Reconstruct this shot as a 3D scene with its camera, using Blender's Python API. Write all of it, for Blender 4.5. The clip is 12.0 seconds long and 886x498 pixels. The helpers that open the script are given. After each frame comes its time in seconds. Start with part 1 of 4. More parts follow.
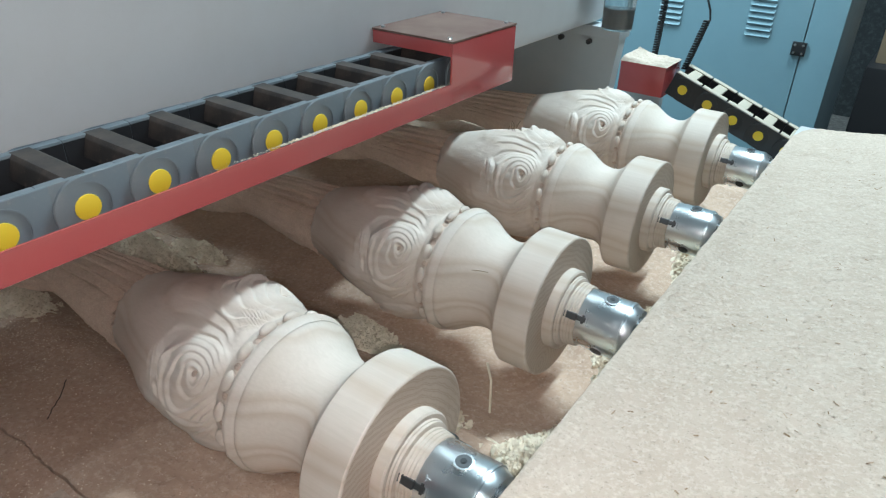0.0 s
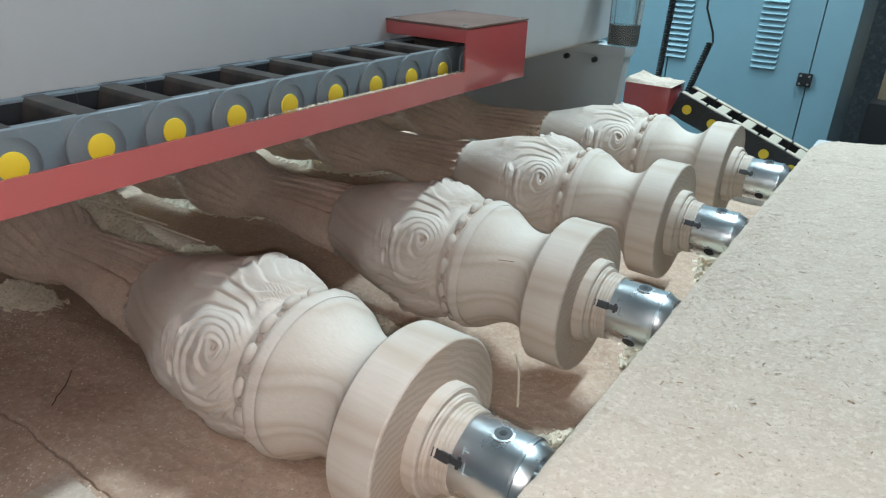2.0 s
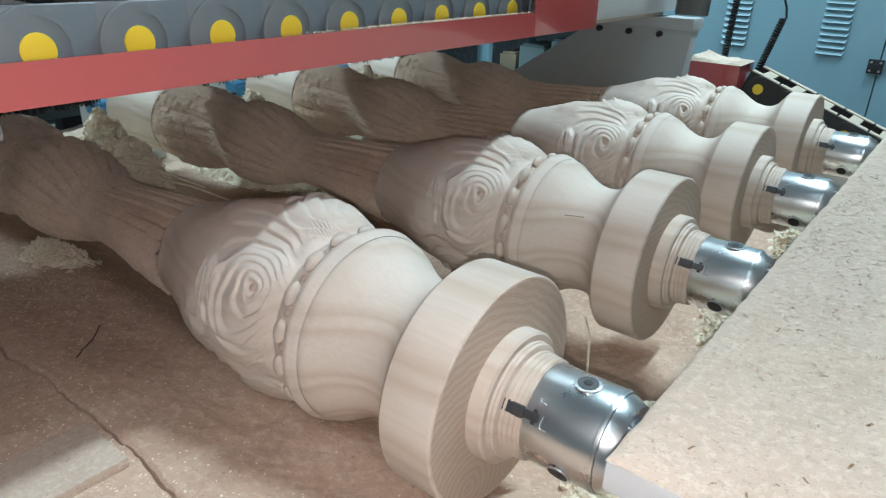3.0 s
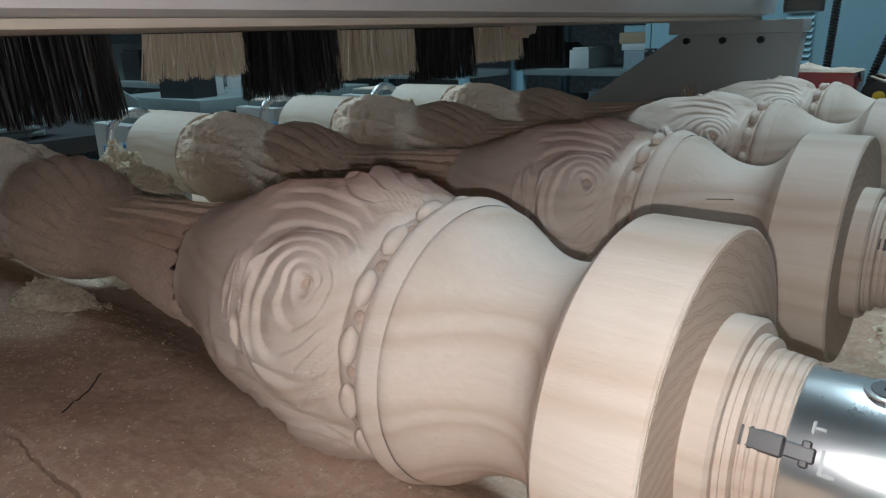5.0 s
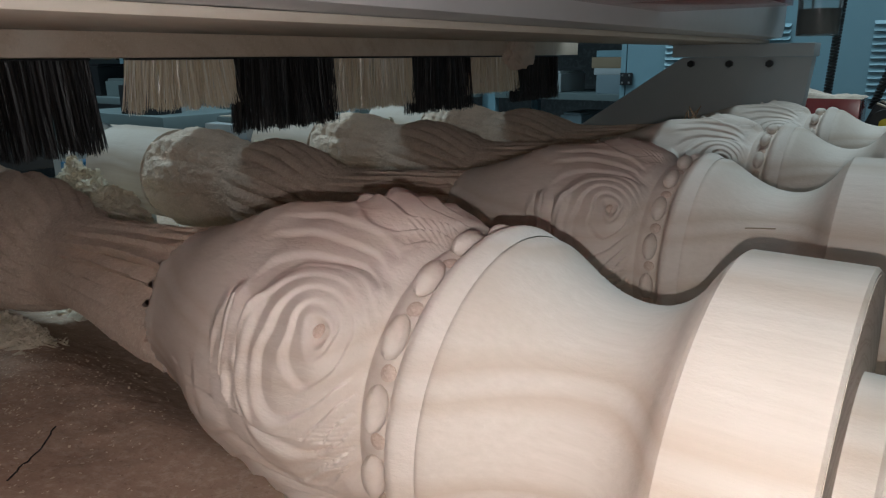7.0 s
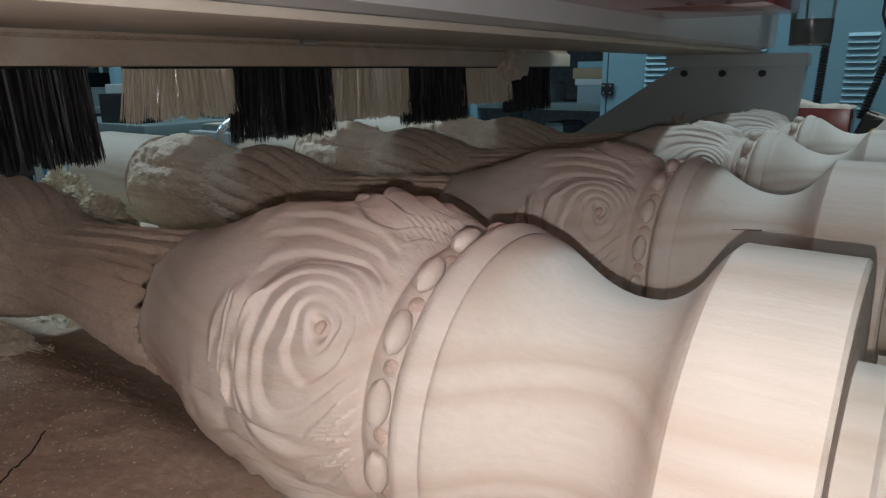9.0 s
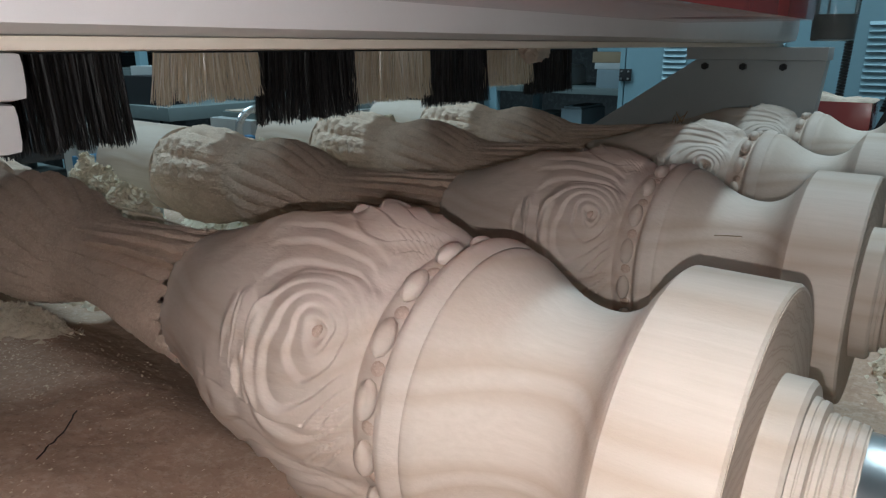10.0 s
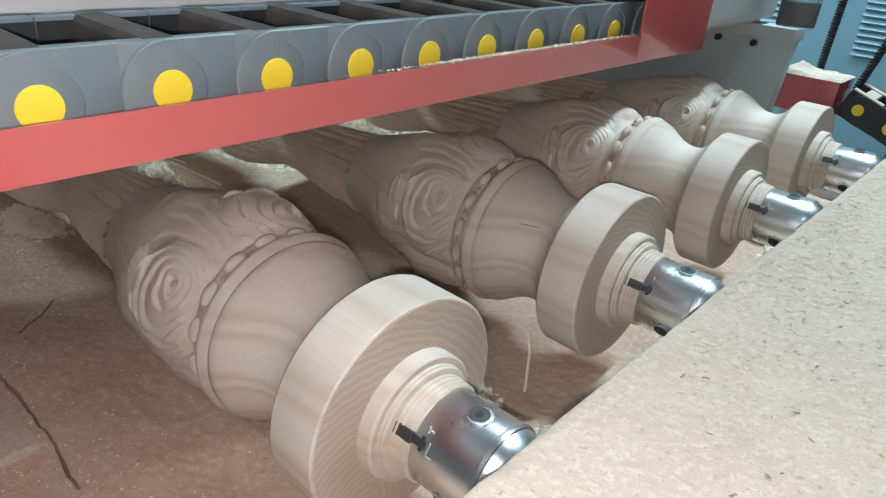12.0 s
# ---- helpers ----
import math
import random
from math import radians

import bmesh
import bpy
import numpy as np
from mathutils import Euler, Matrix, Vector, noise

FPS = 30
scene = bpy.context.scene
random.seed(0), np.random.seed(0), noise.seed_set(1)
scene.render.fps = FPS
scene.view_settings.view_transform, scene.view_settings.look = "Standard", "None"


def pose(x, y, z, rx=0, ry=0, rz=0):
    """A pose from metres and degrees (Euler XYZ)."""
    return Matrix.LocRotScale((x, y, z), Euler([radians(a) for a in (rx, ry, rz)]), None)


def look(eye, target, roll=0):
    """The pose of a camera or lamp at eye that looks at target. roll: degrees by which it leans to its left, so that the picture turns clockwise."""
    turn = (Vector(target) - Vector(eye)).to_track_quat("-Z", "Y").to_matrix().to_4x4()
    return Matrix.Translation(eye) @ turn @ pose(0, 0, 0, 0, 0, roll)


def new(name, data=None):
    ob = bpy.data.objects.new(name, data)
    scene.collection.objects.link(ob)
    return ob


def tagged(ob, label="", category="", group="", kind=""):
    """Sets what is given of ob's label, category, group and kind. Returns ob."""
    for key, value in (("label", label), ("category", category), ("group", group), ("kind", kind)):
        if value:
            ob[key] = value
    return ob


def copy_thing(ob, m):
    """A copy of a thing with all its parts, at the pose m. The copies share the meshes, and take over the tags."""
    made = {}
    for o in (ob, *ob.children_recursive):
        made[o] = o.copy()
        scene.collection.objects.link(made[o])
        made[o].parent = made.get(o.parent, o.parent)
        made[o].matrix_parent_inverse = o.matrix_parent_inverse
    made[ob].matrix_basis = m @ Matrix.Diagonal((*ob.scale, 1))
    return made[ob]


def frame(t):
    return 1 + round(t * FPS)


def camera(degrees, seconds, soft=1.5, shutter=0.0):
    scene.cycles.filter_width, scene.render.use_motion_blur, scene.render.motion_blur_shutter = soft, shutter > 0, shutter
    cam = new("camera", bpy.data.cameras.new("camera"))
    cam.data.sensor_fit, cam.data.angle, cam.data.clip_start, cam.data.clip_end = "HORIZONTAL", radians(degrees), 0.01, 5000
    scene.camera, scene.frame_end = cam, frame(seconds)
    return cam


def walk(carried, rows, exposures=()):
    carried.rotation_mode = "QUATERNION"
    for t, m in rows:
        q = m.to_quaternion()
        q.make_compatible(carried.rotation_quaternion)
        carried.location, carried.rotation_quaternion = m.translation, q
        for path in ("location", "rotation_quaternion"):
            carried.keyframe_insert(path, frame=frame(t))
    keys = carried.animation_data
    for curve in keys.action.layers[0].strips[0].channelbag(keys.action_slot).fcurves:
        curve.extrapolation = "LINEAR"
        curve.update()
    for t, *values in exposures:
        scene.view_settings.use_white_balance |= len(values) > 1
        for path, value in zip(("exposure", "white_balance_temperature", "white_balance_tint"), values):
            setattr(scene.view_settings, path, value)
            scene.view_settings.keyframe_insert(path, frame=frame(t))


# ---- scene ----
cam = camera(65.7, 12.0, 1.25)
PATH = [
    (0, (0.2932, -0.3718, 0.6698), (-0.7023, 1.0616, -0.3069), 1.63),
    (0.5, (0.2902, -0.3841, 0.6406), (-0.7255, 1.0531, -0.3095), 2.74),
    (1, (0.2871, -0.3941, 0.6148), (-0.7514, 1.0526, -0.2955), 2.93),
    (1.5, (0.2772, -0.3992, 0.5928), (-0.7615, 1.0667, -0.286), 2.66),
    (2, (0.2712, -0.4028, 0.5783), (-0.7591, 1.0906, -0.2633), 2.18),
    (2.5, (0.2547, -0.4, 0.5473), (-0.8047, 1.0857, -0.2714), 2.61),
    (3, (0.2213, -0.3804, 0.4728), (-0.8997, 1.066, -0.3342), 1.83),
    (3.5, (0.1788, -0.38, 0.4361), (-1.0217, 1.0511, -0.2786), -0.62),
    (5.5, (0.0434, -0.2675, 0.3161), (-1.1899, 1.1935, -0.2709), -1.95),
    (6, (0.0225, -0.2579, 0.3166), (-1.1844, 1.2266, -0.2663), -1.36),
    (6.5, (0.0046, -0.2653, 0.3195), (-1.1734, 1.2516, -0.2385), -0.84),
    (8.5, (-0.0196, -0.271, 0.3088), (-1.1493, 1.2987, -0.2009), -0.45),
    (9, (-0.0126, -0.278, 0.3118), (-1.1323, 1.3002, -0.194), -0.35),
    (9.5, (-0.0054, -0.286, 0.3174), (-1.1334, 1.2774, -0.2151), -0.14),
    (10, (0.0244, -0.2939, 0.3421), (-1.1347, 1.2338, -0.2259), -0.01),
    (10.5, (0.0814, -0.3086, 0.3781), (-1.0941, 1.1818, -0.2516), 0.87),
    (11, (0.1382, -0.3223, 0.4076), (-1.0535, 1.1291, -0.2805), 1.51),
    (11.5, (0.2076, -0.3017, 0.456), (-0.9767, 1.1266, -0.2906), 3.29),
    (12, (0.2782, -0.2969, 0.5075), (-0.8917, 1.0592, -0.3825), 4.67),
]
EXPOSURE = [(0, 0.16, 6100, 10), (0.6, 0.03, 6100, 10), (2.5, -0.01, 6100, 10), (3.5, -0.18, 6050, 10), (5.5, -1.32, 6050, 10), (6, -1.45, 6050, 10), (6.5, -1.41, 6050, 10), (8.5, -1.33, 6050, 10), (9.5, -1.25, 6050, 10), (10.5, -0.71, 6050, 10), (11.5, -0.09, 6050, 10), (12, 0.01, 6050, 10)]
walk(cam, [(t, look(eye, target, roll)) for t, eye, target, roll in PATH], EXPOSURE)
# The gantry's travel along the legs, in metres
TRAVEL = [(0, 0), (0.5, -0.005), (1.0, -0.014), (1.5, -0.022), (2.0, -0.020), (2.5, -0.0165), (3.0, -0.0100), (3.5, 0.0005), (5.5, 0.051), (6.5, 0.068), (8.5, 0.0915), (9.5, 0.108), (10.5, 0.129), (11.5, 0.157), (12, 0.1685)]

# The brush skirt rides with the gantry and with the tool's height
LIFT = [(0, 0, 0.012), (1.5, -0.022, 0.012), (3.5, 0.0005, 0.012), (5.5, 0.051, 0.037), (6.0, 0.061, 0.031), (6.5, 0.068, 0.019), (8.5, 0.0915, -0.005), (9.0, 0.0995, 0.004), (9.5, 0.108, 0.018), (10.0, 0.119, 0.022), (10.5, 0.129, 0.022), (11.5, 0.157, 0.022), (12, 0.1685, 0.022)]

# ---- light ----
world = bpy.data.worlds.new("world")
scene.world = world
world.use_nodes = True
world.node_tree.nodes["Background"].inputs[0].default_value = (0.55, 0.75, 0.85, 1)
world.node_tree.nodes["Background"].inputs[1].default_value = 0.02


def ceiling_lamp(x, y, z, sx, sy, watts, colour):
    data = bpy.data.lights.new("ceiling_lamp", "AREA")
    data.shape, data.size, data.size_y = "RECTANGLE", sx, sy
    data.energy, data.color = watts, colour
    ob = new("ceiling_lamp", data)
    ob.matrix_world = pose(x, y, z)
    return ob


COOL = (0.74, 0.95, 1.0)
ceiling_lamp(0.10, 1.90, 2.86, 0.16, 1.2, 128, COOL)
ceiling_lamp(-1.95, 0.9, 2.86, 0.16, 1.2, 100, (0.66, 0.92, 1.0))
ceiling_lamp(-4.7, -0.5, 2.86, 0.16, 1.2, 165, COOL)
# Weak fill lamp added on the near side, with no known source
ceiling_lamp(0.7, -1.6, 2.86, 0.16, 1.2, 12, COOL)


# ---- materials ----
def material(name):
    m = bpy.data.materials.new(name)
    m.use_nodes = True
    return m, m.node_tree.nodes, m.node_tree.links, m.node_tree.nodes["Principled BSDF"]


def ramp(nodes, links, source, stops):
    r = nodes.new("ShaderNodeValToRGB")
    while len(r.color_ramp.elements) < len(stops):
        r.color_ramp.elements.new(0.5)
    for e, (p, c) in zip(r.color_ramp.elements, stops):
        e.position, e.color = p, (*c, 1)
    links.new(source, r.inputs[0])
    return r.outputs[0]


def noise_tex(nodes, links, scale, detail=4, rough=0.6, vec=None, distort=0.0):
    n = nodes.new("ShaderNodeTexNoise")
    n.inputs["Scale"].default_value, n.inputs["Detail"].default_value = scale, detail
    n.inputs["Roughness"].default_value, n.inputs["Distortion"].default_value = rough, distort
    if vec is not None:
        links.new(vec, n.inputs["Vector"])
    return n.outputs["Fac"]


def coords(nodes, links, scale=(1, 1, 1), loc=(0, 0, 0), rot=(0, 0, 0)):
    tc, mp = nodes.new("ShaderNodeTexCoord"), nodes.new("ShaderNodeMapping")
    mp.inputs["Scale"].default_value, mp.inputs["Location"].default_value = scale, loc
    mp.inputs["Rotation"].default_value = rot
    links.new(tc.outputs["Object"], mp.inputs["Vector"])
    return mp.outputs[0]


def mix(nodes, links, fac, a, b, mode="MIX"):
    n = nodes.new("ShaderNodeMix")
    n.data_type, n.blend_type = "RGBA", mode
    for sock, v in ((n.inputs["Factor"], fac), (n.inputs[6], a), (n.inputs[7], b)):
        if isinstance(v, (int, float)):
            sock.default_value = v
        elif isinstance(v, tuple):
            sock.default_value = (*v, 1)
        else:
            links.new(v, sock)
    return n.outputs[2]


def bump(nodes, links, bsdf, height, strength, distance):
    b = nodes.new("ShaderNodeBump")
    b.inputs["Strength"].default_value, b.inputs["Distance"].default_value = strength, distance
    links.new(height, b.inputs["Height"])
    links.new(b.outputs[0], bsdf.inputs["Normal"])


def wood(name, light, dark, tool=0.0, dust=0.0, ring=6.5, bend=3.0):
    """Pale softwood with growth rings about a pith beside the axis."""
    m, n, l, p = material(name)
    v = coords(n, l, (0.35, 1, 1), (0, 0.05, 0.07), (0, 0.05, 0.09))
    w = n.new("ShaderNodeTexWave")
    w.wave_type, w.rings_direction = "RINGS", "X"
    w.inputs["Scale"].default_value, w.inputs["Distortion"].default_value = ring, bend
    w.inputs["Detail"].default_value, w.inputs["Detail Scale"].default_value = 2, 1.3
    l.new(v, w.inputs["Vector"])
    rings = ramp(n, l, w.outputs["Fac"], [(0.0, light), (0.5, tuple(a * 0.98 for a in light)), (0.9, tuple(0.38 * a + 0.62 * b for a, b in zip(light, dark))), (1.0, tuple(a * 0.97 for a in light))])
    fine = noise_tex(n, l, 60, 6, 0.65, coords(n, l, (0.25, 6, 6)))
    blot = noise_tex(n, l, 9, 3, 0.5, coords(n, l))
    c = mix(n, l, ramp(n, l, fine, [(0.35, (0, 0, 0)), (0.75, (0.2, 0.2, 0.2))]), rings, tuple(a * 0.78 for a in dark))
    c = mix(n, l, ramp(n, l, blot, [(0.4, (0, 0, 0)), (0.75, (0.5, 0.5, 0.5))]), c, tuple(a * 0.9 for a in dark))
    if dust:
        d = noise_tex(n, l, 38, 8, 0.7, coords(n, l))
        c = mix(n, l, ramp(n, l, d, [(0.38, (0, 0, 0)), (0.62, (dust, dust, dust))]), c, (0.74, 0.58, 0.475))
        bare = noise_tex(n, l, 11, 3, 0.55, coords(n, l, (0.9, 1, 1), (2, 5, 1)))
        c = mix(n, l, ramp(n, l, bare, [(0.56, (0, 0, 0)), (0.72, (0.45, 0.45, 0.45))]), c, (0.90, 0.80, 0.69))
    l.new(c, p.inputs["Base Color"])
    p.inputs["Roughness"].default_value, p.inputs["Specular IOR Level"].default_value = 0.62, 0.3
    if dust:
        k = noise_tex(n, l, 420, 3, 0.6, coords(n, l))
        c2 = mix(n, l, ramp(n, l, k, [(0.55, (0, 0, 0)), (0.68, (0.75, 0.75, 0.75))]), c, (0.74, 0.62, 0.51))
        c2 = mix(n, l, ramp(n, l, noise_tex(n, l, 170, 4, 0.7, coords(n, l, (1, 1, 1), (3, 1, 2))), [(0.62, (0, 0, 0)), (0.74, (0.4, 0.4, 0.4))]), c2, (0.34, 0.22, 0.16))
        l.new(c2, p.inputs["Base Color"])
    bump(n, l, p, noise_tex(n, l, 240, 5, 0.7, coords(n, l, (0.4, 1, 1))), 0.35 + tool, 0.0012 + 0.002 * dust)
    return m


def dusty(name, base, dark, scale=30, rough=0.9, strength=0.8, dist=0.004, pale=None, speck=0.55):
    m, n, l, p = material(name)
    a, b = noise_tex(n, l, scale, 8, 0.7, coords(n, l)), noise_tex(n, l, scale * 9, 5, 0.7, coords(n, l))
    c = mix(n, l, ramp(n, l, a, [(0.32, (0, 0, 0)), (0.68, (1, 1, 1))]), base, dark)
    c = mix(n, l, ramp(n, l, b, [(0.48, (0, 0, 0)), (0.66, (0.85, 0.85, 0.85))]), c, pale or tuple(min(1, x * 1.5) for x in base))
    c = mix(n, l, ramp(n, l, noise_tex(n, l, scale * 16, 4, 0.7, coords(n, l, (1, 1, 1), (5, 2, 7))), [(0.58, (0, 0, 0)), (0.72, (speck, speck, speck))]), c, tuple(x * 0.45 for x in dark))
    l.new(c, p.inputs["Base Color"])
    p.inputs["Roughness"].default_value, p.inputs["Specular IOR Level"].default_value = rough, 0.15
    bump(n, l, p, b, strength, dist)
    return m


def paint(name, base, rough=0.35, wear=None, wear_amount=0.3, spec=0.5, metal=0.0, scale=14, coat=0.0):
    m, n, l, p = material(name)
    a, b = noise_tex(n, l, scale, 7, 0.65, coords(n, l)), noise_tex(n, l, scale * 14, 4, 0.6, coords(n, l))
    k = wear_amount
    c = mix(n, l, ramp(n, l, a, [(0.42, (0, 0, 0)), (0.8, (k, k, k))]), base, wear or tuple(x * 0.75 for x in base))
    c = mix(n, l, ramp(n, l, b, [(0.62, (0, 0, 0)), (0.75, (k * 0.6,) * 3)]), c, wear or tuple(x * 0.7 for x in base))
    l.new(c, p.inputs["Base Color"])
    r = n.new("ShaderNodeMapRange")
    r.inputs["To Min"].default_value, r.inputs["To Max"].default_value = rough * 0.8, min(1, rough * 1.3)
    l.new(a, r.inputs["Value"])
    l.new(r.outputs[0], p.inputs["Roughness"])
    p.inputs["Specular IOR Level"].default_value, p.inputs["Metallic"].default_value = spec, metal
    p.inputs["Coat Weight"].default_value = coat
    bump(n, l, p, b, 0.08, 0.001)
    return m


PINE = wood("pale_pine", (0.71, 0.61, 0.53), (0.54, 0.41, 0.31))
# Growth rings, plus the face's shade painted in as a darker base
END_GRAIN = wood("shaded_pine_end_grain", (0.62, 0.505, 0.415), (0.44, 0.31, 0.22), 0.1, 0.0, 42, 4.0)
PINE_CARVED = wood("carved_pine", (0.73, 0.63, 0.555), (0.60, 0.48, 0.39), 0.25)
DUST = dusty("sawdust_bed", (0.60, 0.43, 0.325), (0.48, 0.335, 0.25), 14, 0.95, 0.6, 0.0015, (0.66, 0.52, 0.42))
CHIPS = dusty("pale_chips", (0.86, 0.76, 0.61), (0.76, 0.65, 0.50), 60, 0.9, 0.6, 0.002, (0.90, 0.82, 0.68), 0.25)
COVER_DUST = dusty("cover_sawdust", (0.58, 0.468, 0.382), (0.51, 0.402, 0.32), 18, 0.95, 0.6, 0.002, (0.66, 0.555, 0.465), 0.6)
CRUMB = dusty("brown_crumbs", (0.38, 0.26, 0.17), (0.24, 0.15, 0.09), 50)
RED = paint("red_enamel", (0.45, 0.080, 0.078), 0.2, (0.42, 0.12, 0.11), 0.25, 0.6, 0, 9, 0.6)
RED_DUSTY = paint("dusty_red_enamel", (0.15, 0.085, 0.07), 0.6, (0.26, 0.19, 0.15), 0.7, 0.25)
CREAM = paint("off_white_enamel", (0.55, 0.545, 0.55), 0.42, (0.46, 0.43, 0.41), 0.25)
# Warmer and browner than the beam's enamel
UNDER = paint("warm_grey_enamel", (0.52, 0.46, 0.39), 0.5, (0.44, 0.36, 0.28), 0.5)
PLATE = paint("pale_grey_enamel", (0.43, 0.46, 0.47), 0.42, (0.55, 0.55, 0.54), 0.3)
# Browner pine with the shade of small recesses put into its colour
PIT = dusty("recess_shade_pine", (0.64, 0.50, 0.415), (0.50, 0.37, 0.295), 60, 0.7, 0.4, 0.001, (0.68, 0.54, 0.45))
GREY = paint("grey_machine_enamel", (0.44, 0.46, 0.46), 0.45, (0.34, 0.33, 0.31), 0.35)
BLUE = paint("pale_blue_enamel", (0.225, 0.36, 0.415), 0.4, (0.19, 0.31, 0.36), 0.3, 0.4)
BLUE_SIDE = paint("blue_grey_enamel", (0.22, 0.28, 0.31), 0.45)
CHAIN = paint("grey_chain_plastic", (0.15, 0.175, 0.195), 0.42, (0.30, 0.27, 0.24), 0.45)
CHAIN_TOP = paint("dusty_chain_plastic", (0.034, 0.029, 0.028), 0.6, (0.19, 0.14, 0.11), 0.7, 0.35)
CHAIN_PALE = paint("sawdust_on_chain", (0.44, 0.385, 0.31), 0.9, (0.4, 0.31, 0.2), 0.6)
BLACK = paint("black_plastic", (0.018, 0.018, 0.02), 0.45)
YELLOW = paint("yellow_plastic", (0.80, 0.56, 0.035), 0.4, (0.7, 0.48, 0.03), 0.3)
STEEL = paint("polished_steel", (0.72, 0.735, 0.745), 0.27, (0.58, 0.58, 0.58), 0.35, 0.5, 1.0, 30)
DARK_STEEL = paint("dark_steel", (0.10, 0.10, 0.105), 0.4, (0.2, 0.18, 0.16), 0.3, 0.5, 0.8)
PLY_DARK = wood("dark_ply", (0.52, 0.38, 0.27), (0.42, 0.30, 0.20), 0.0, 0.3)
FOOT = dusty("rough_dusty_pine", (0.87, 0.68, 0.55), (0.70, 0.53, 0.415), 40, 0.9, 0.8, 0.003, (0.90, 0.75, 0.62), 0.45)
PLANK = wood("dusty_plank", (0.72, 0.57, 0.44), (0.62, 0.47, 0.34), 0.0, 0.3)


def bristle(name, lo, hi, rough, spec):
    m, n, l, p = material(name)
    g = n.new("ShaderNodeNewGeometry")
    l.new(ramp(n, l, g.outputs["Random Per Island"], [(0.0, lo), (0.75, tuple(0.6 * a + 0.4 * b for a, b in zip(lo, hi))), (1.0, hi)]), p.inputs["Base Color"])
    p.inputs["Roughness"].default_value, p.inputs["Specular IOR Level"].default_value = rough, spec
    return m


BRISTLE_TAN = bristle("tan_bristle", (0.82, 0.68, 0.48), (1.0, 0.96, 0.86), 0.25, 0.9)
BRISTLE_BLACK = bristle("black_bristle", (0.008, 0.007, 0.008), (0.06, 0.05, 0.045), 0.4, 0.35)
CONCRETE = dusty("concrete_floor", (0.20, 0.19, 0.18), (0.14, 0.13, 0.12), 4, 0.8, 0.3, 0.002)
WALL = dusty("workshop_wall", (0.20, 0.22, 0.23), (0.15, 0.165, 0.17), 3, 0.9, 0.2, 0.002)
# Second wall colour with the dimness of the workshop painted in
SHADED_WALL = dusty("shaded_workshop_wall", (0.045, 0.05, 0.052), (0.03, 0.033, 0.035), 3, 0.9, 0.2, 0.002)
GREEN_GREY = paint("green_grey_enamel", (0.16, 0.20, 0.20), 0.5)
BLUE_PAINT = paint("bright_blue_enamel", (0.05, 0.22, 0.42), 0.4)
CARD = paint("brown_card", (0.30, 0.22, 0.14), 0.8)
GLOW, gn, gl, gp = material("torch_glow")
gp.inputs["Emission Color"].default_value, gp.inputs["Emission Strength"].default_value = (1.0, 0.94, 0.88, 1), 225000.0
TUBE, gn, gl, gp = material("tube_glow")
gp.inputs["Emission Color"].default_value, gp.inputs["Emission Strength"].default_value = (0.85, 0.97, 1, 1), 3.0
CUP, gn, gl, gp = material("clear_cup_plastic")
gp.inputs["Base Color"].default_value, gp.inputs["Transmission Weight"].default_value = (0.85, 0.9, 0.9, 1), 0.9
gp.inputs["Roughness"].default_value, gp.inputs["IOR"].default_value = 0.12, 1.3
OIL = paint("dark_oil", (0.05, 0.04, 0.035), 0.2)


# ---- mesh helpers ----
def part(name, bm, mat, parent=None, label="", smooth=0.6):
    me = bpy.data.meshes.new(name)
    bm.to_mesh(me)
    bm.free()
    return part_mesh(name, me, mat, parent, label, smooth)


def part_mesh(name, me, mat, parent=None, label="", smooth=0.6):
    if not me.materials:
        me.materials.append(mat)
    if smooth:
        me.shade_smooth()
        me.set_sharp_from_angle(angle=smooth)
    ob = new(name, me)
    ob.parent = parent
    if label:
        tagged(ob, label)
    return ob


def root(name, label, category, group="", at=(0, 0, 0)):
    ob = new(name)
    ob.location = at
    return tagged(ob, label, category, group)


def box(bm, x0, x1, y0, y1, z0, z1, bevel=0.0, segs=2, m=None):
    r = bmesh.ops.create_cube(bm, size=1)
    vs = r["verts"]
    bmesh.ops.scale(bm, vec=(x1 - x0, y1 - y0, z1 - z0), verts=vs)
    bmesh.ops.translate(bm, vec=((x0 + x1) / 2, (y0 + y1) / 2, (z0 + z1) / 2), verts=vs)
    if bevel:
        es = list({e for v in vs for e in v.link_edges})
        out = bmesh.ops.bevel(bm, geom=es, offset=bevel, segments=segs, profile=0.7, affect="EDGES")
        vs = list({v for f in out["faces"] for v in f.verts} | {v for v in vs if v.is_valid})
    if m is not None:
        bmesh.ops.transform(bm, matrix=m, verts=vs)
    return bm


def boxes(*specs, bevel=0.0):
    bm = bmesh.new()
    for s in specs:
        box(bm, *s[:6], bevel=bevel)
    return bm


def cyl(bm, r0, r1, h, seg=32, m=Matrix(), bevel=0.0):
    """A cylinder or cone along local z from 0 to h."""
    r = bmesh.ops.create_cone(bm, cap_ends=True, segments=seg, radius1=r0, radius2=r1, depth=h, matrix=m @ Matrix.Translation((0, 0, h / 2)))
    if bevel:
        es = [e for e in {e for v in r["verts"] for e in v.link_edges} if any(len(f.verts) > 4 for f in e.link_faces)]
        bmesh.ops.bevel(bm, geom=es, offset=bevel, segments=2, profile=0.7, affect="EDGES")
    return bm


